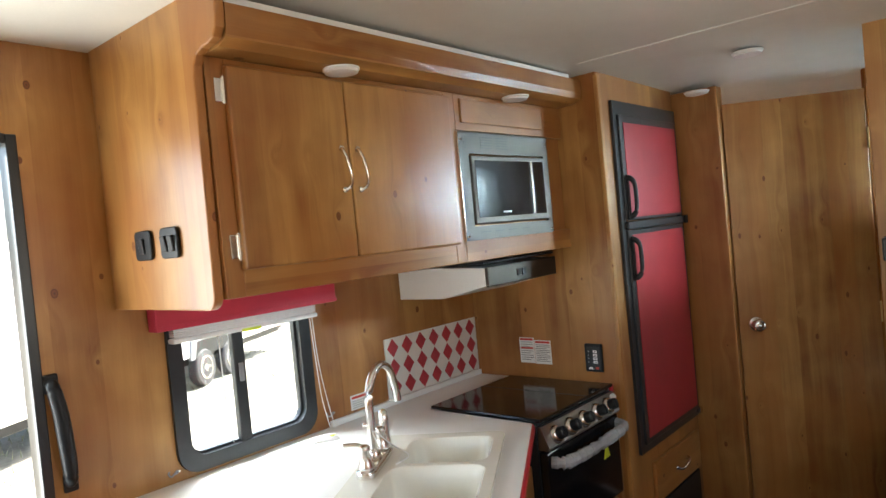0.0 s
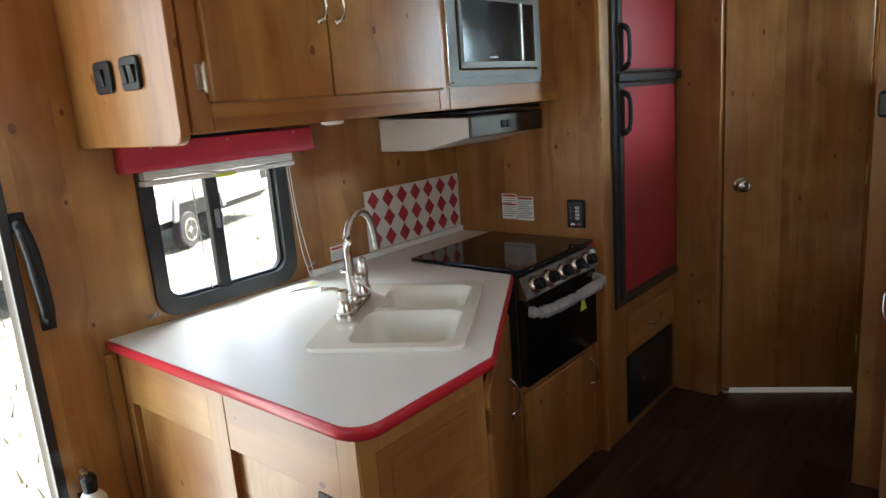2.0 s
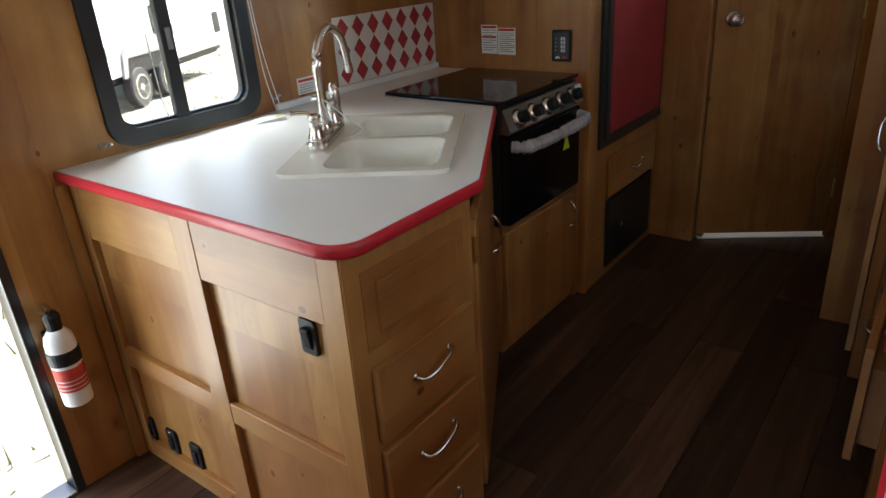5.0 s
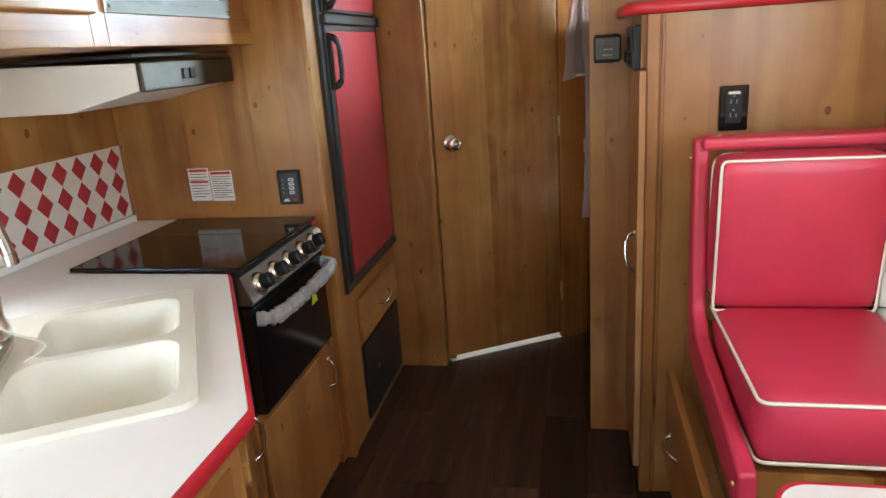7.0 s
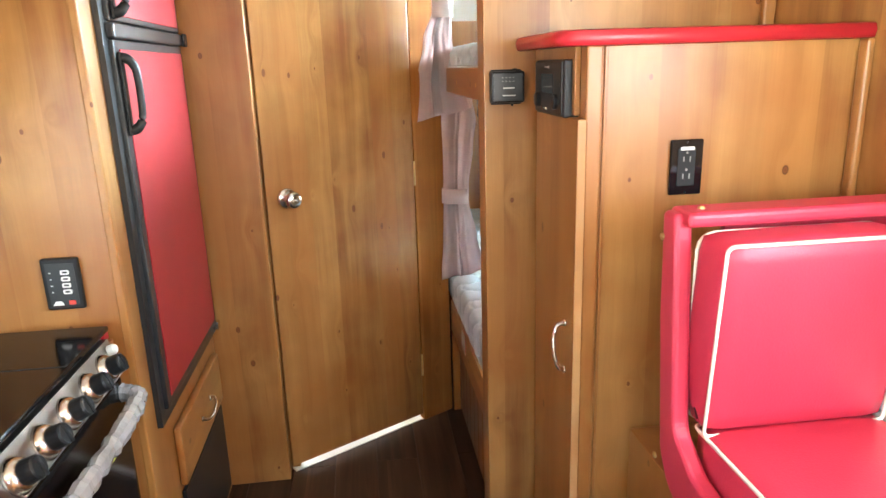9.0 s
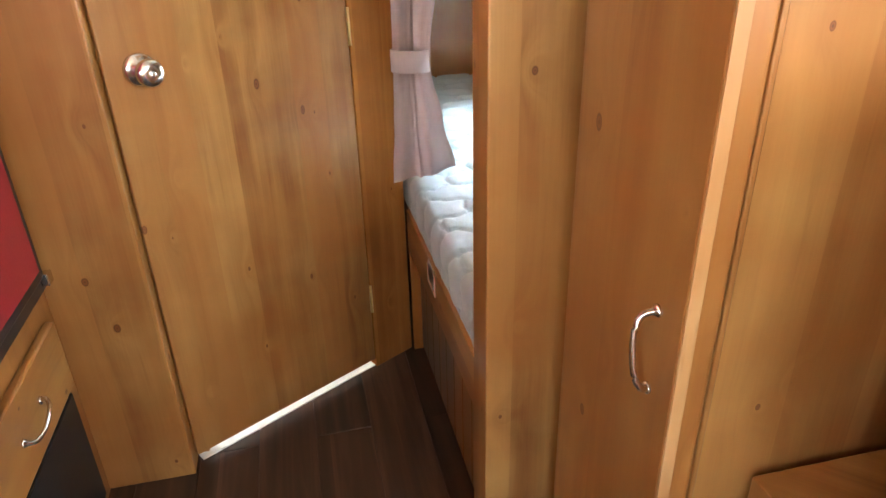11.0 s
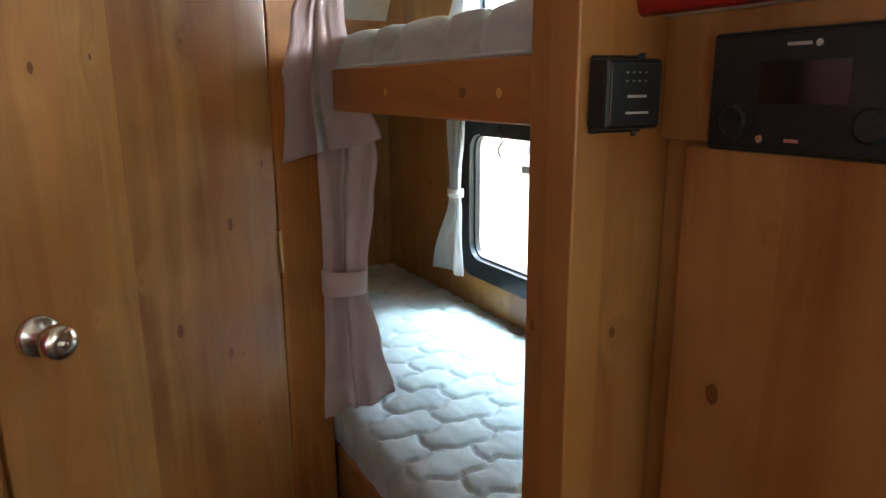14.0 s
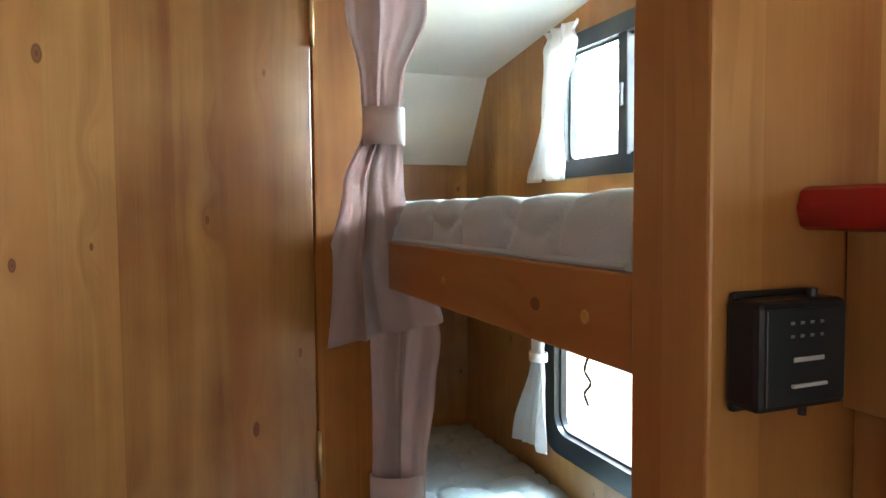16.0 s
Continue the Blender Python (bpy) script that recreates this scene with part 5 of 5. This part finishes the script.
def curtains():
    ax = (0.88, -0.30, 0)
    c = thing("bunk_curtain", "mauve-grey curtain tied back beside the upper bunk", "curtain", group="bunk curtains")
    part("cloth", drape((1.540, 2.625, 0), ax, 1.232, 2.04, [(0, 0.11, 0.0), (0.15, 0.135, 0.008), (0.28, 0.130, 0.010), (0.43, 0.070, 0.0), (0.53, 0.062, 0.0), (0.66, 0.100, -0.018), (0.84, 0.150, -0.022), (1.0, 0.205, -0.008)], 1.5, 0.026, -0.012, 5, 3.4, 0.045), CURTAIN, c, smooth=True)
    part("tie_band", band((1.540, 2.618, 0), ax, 1.578, 1.642, 0.070, 0.066), CURTAIN, c, "cloth tie band", True)
    c = thing("bunk_curtain", "mauve-grey curtain tied back beside the lower bunk", "curtain", group="bunk curtains")
    part("cloth", drape((1.584, 2.690, 0), ax, 0.594, 1.330, [(0, 0.080, 0.018), (0.05, 0.092, 0.018), (0.15, 0.132, 0.008), (0.28, 0.122, 0.002), (0.50, 0.098, -0.004), (0.57, 0.096, -0.004), (0.78, 0.132, 0.004), (1.0, 0.175, 0.012)], 1.6, 0.020, 0.0, 11, 0.5, 0.05), CURTAIN, c, smooth=True)
    part("tie_band", band((1.579, 2.690, 0), ax, 0.900, 0.957, 0.102, 0.056), CURTAIN, c, "cloth tie band", True)
    part("snap", lathe([(0.006, 0), (0.004, 0.003)], Matrix.Translation((1.602, 2.655, 1.320)) @ pose(0, 0, 0, 80), 10), CHROME, c)
    w = thing("window_curtain", "white curtain tied back at the lower bunk window", "curtain", group="window curtains")
    part("cloth", drape((XS - 0.055, 3.29, 0), (0, 1, 0), 0.715, 1.32, [(0, 0.13, -0.01), (0.48, 0.065, 0.0), (0.55, 0.065, 0.002), (1.0, 0.19, 0.050)], 3, 0.013, 0.0, 21, 1.9, 0.0), SHEER, w, smooth=True)
    part("tie_band", band((XS - 0.055, 3.292, 0), (0, 1, 0), 0.995, 1.022, 0.066, 0.05), SHEER, w, smooth=True)
    w = thing("window_curtain", "white curtain tied back at the upper bunk window", "curtain", group="window curtains")
    part("cloth", drape((XS - 0.055, 3.195, 0), (0, 1, 0), 1.552, 1.985, [(0, 0.17, -0.05), (0.06, 0.12, -0.045), (0.12, 0.16, -0.045), (0.45, 0.11, 0.0), (0.55, 0.10, 0.01), (1.0, 0.20, 0.045)], 3, 0.012, 0.0, 31), SHEER, w, smooth=True)


bunks()
curtains()


# ---- outside ----
GZ = -0.72


def outside():
    g = bmesh.new()
    bmesh.ops.create_grid(g, x_segments=60, y_segments=60, size=60)
    for v in g.verts:
        far = v.co.length
        v.co.z = GZ + (0.06 * noise.noise(v.co * 0.35) if far > 4 else 0)
        if far > 45:
            v.co.xy *= 12
    single("ground", g, DRY, "dry grassy ground of the sales lot", "ground", "structure")
    random.seed(8)
    blades = bmesh.new()
    for _ in range(9000):
        x, y = random.uniform(-15, -1.2), random.uniform(-4, 13)
        if noise.noise(Vector((x * 0.6, y * 0.6, 1))) < -0.05:
            continue
        h, a = random.uniform(0.04, 0.15), random.uniform(0, 6.3)
        dx, dy = 0.012 * math.cos(a), 0.012 * math.sin(a)
        vs = [blades.verts.new((x - dx, y - dy, GZ - 0.02)), blades.verts.new((x + dx, y + dy, GZ - 0.02)), blades.verts.new((x + random.uniform(-0.06, 0.06), y + random.uniform(-0.06, 0.06), GZ + h))]
        blades.faces.new(vs)
    single("dry_grass", blades, STRAW, "tufts of dry pale grass", "grass", "stuff")


def caravan(m, label, length=6.5):
    """A white travel trailer along local x with its side towards -y; local origin under the wheels."""
    c = thing("caravan", label, "caravan")
    put = lambda bm: moved(bm, m)
    z0, z1, w = 0.62, 2.95, 2.4
    prof = [(-length * 0.62, z0), (length * 0.38, z0), (length * 0.38, z1 - 0.1), (length * 0.38 - 0.15, z1), (-length * 0.62 + 0.5, z1), (-length * 0.62 - 0.15, z1 - 0.7)]
    part("body", put(prism(prof, "y", 0.0, w, 0.05, 2)), CARAVAN, c)
    part("chassis", put(box(-length * 0.6, length * 0.38, 0.2, w - 0.2, 0.45, 0.62, 0.02)), BLACK, c)
    part("stripe", put(prism([(-length * 0.55, 1.0), (length * 0.1, 1.25), (length * 0.375, 1.75), (length * 0.375, 1.5), (length * 0.1, 1.05), (-length * 0.55, 0.85)], "y", -0.008, -0.001)), GREY_PAINT, c, "grey swoosh stripe")
    part("wheel_arch", put(prism([(-1.05, 0.58), (-0.95, 0.98), (-0.75, 1.1), (0.75, 1.1), (0.95, 0.98), (1.05, 0.58), (0.9, 0.58), (0.8, 0.9), (-0.8, 0.9), (-0.9, 0.58)], "y", -0.05, -0.002, 0.01)), GREY_PAINT, c)
    part("wheel_well", put(box(-0.85, 0.85, -0.006, -0.001, 0.6, 0.95, 0)), BLACK, c)
    for x in (-0.52, 0.52):
        wheel = part("wheel", put(lathe([(0.22, -0.1), (0.33, -0.1), (0.355, -0.07), (0.36, 0.0), (0.355, 0.07), (0.33, 0.1), (0.22, 0.1)], pose(x, 0.06, 0.36, 90), 28)), RUBBER, c)
        part("rim", put(lathe([(0.225, 0.0), (0.225, 0.11), (0.2, 0.115), (0.19, 0.06), (0.07, 0.05), (0.06, 0.1), (0.01, 0.105)], pose(x, 0.06, 0.36, 90), 28)), CHROME, wheel)
        for k in range(6):
            part("spoke", put(moved(box(0.06, 0.2, -0.022, 0.022, 0.06, 0.1, 0.008), pose(x, 0.06, 0.36, 90) @ pose(0, 0, 0, 0, 0, 60 * k))), CHROME, wheel)
    for x, z, ww, hh in ((0.53, 1.45, 0.42, 0.52), (-2.2, 1.9, 0.9, 0.55)):
        part("window", put(prism(rounded(x - ww / 2, x + ww / 2, z - hh / 2, z + hh / 2, 0.06), "y", -0.02, -0.001)), BLACK_GLASS, c)
    part("hatch", put(box(length * 0.38 - 0.45, length * 0.38 - 0.12, -0.015, -0.001, 0.9, 1.35, 0.01)), BLACK, c)
    part("door", put(box(1.6, 2.2, -0.012, -0.001, 0.75, 2.55, 0.02)), CARAVAN, c)
    part("bumper", put(box(length * 0.38, length * 0.38 + 0.18, 0.2, w - 0.2, 0.5, 0.62, 0.01)), BLACK, c)


def post(x, y, h=1.6):
    p = thing("fence_post", "weathered wooden fence post on the dry ground", "post", group="fence posts")
    part("post", tube([(x, y, GZ - 0.05), (x + 0.02, y, GZ + h)], [0.06, 0.05], 8), GROOVED, p)


outside()
caravan(Matrix.Translation((-9.23, 5.62, GZ)) @ pose(0, 0, 0, 0, 0, 121) @ Matrix.Scale(0.9, 4), "white travel trailer with a grey stripe and twin wheels", 9.2)
caravan(Matrix.Translation((9.5, 8.5, GZ)) @ pose(0, 0, 0, 0, 0, -75), "white travel trailer parked behind the bunks", 6.0)
for k in range(5):
    post(-19.0 - 0.4 * k, 9.0 + 3.1 * k)


# ---- floor planks ----
def planks():
    fl = bpy.data.objects["floor"]
    w, ln = 0.152, 0.915
    board = mesh("plank", box(-w / 2 + 0.0009, w / 2 - 0.0009, -ln / 2 + 0.0009, ln / 2 - 0.0009, -0.004, 0.0, 0.0012, 1), FLOOR)
    half = mesh("plank_end", box(-w / 2 + 0.0009, w / 2 - 0.0009, -ln / 4 + 0.0009, ln / 4 - 0.0009, -0.004, 0.0, 0.0012, 1), FLOOR)
    for i in range(15):
        x = w / 2 + i * w
        y0 = YF
        first = True
        while y0 < 2.70:
            use = half if first and i % 2 else board
            length = ln / 2 if use is half else ln
            o = new("plank", use)
            o.location = (x, y0 + length / 2, 0)
            o.parent = fl
            y0 += length
            first = False


planks()
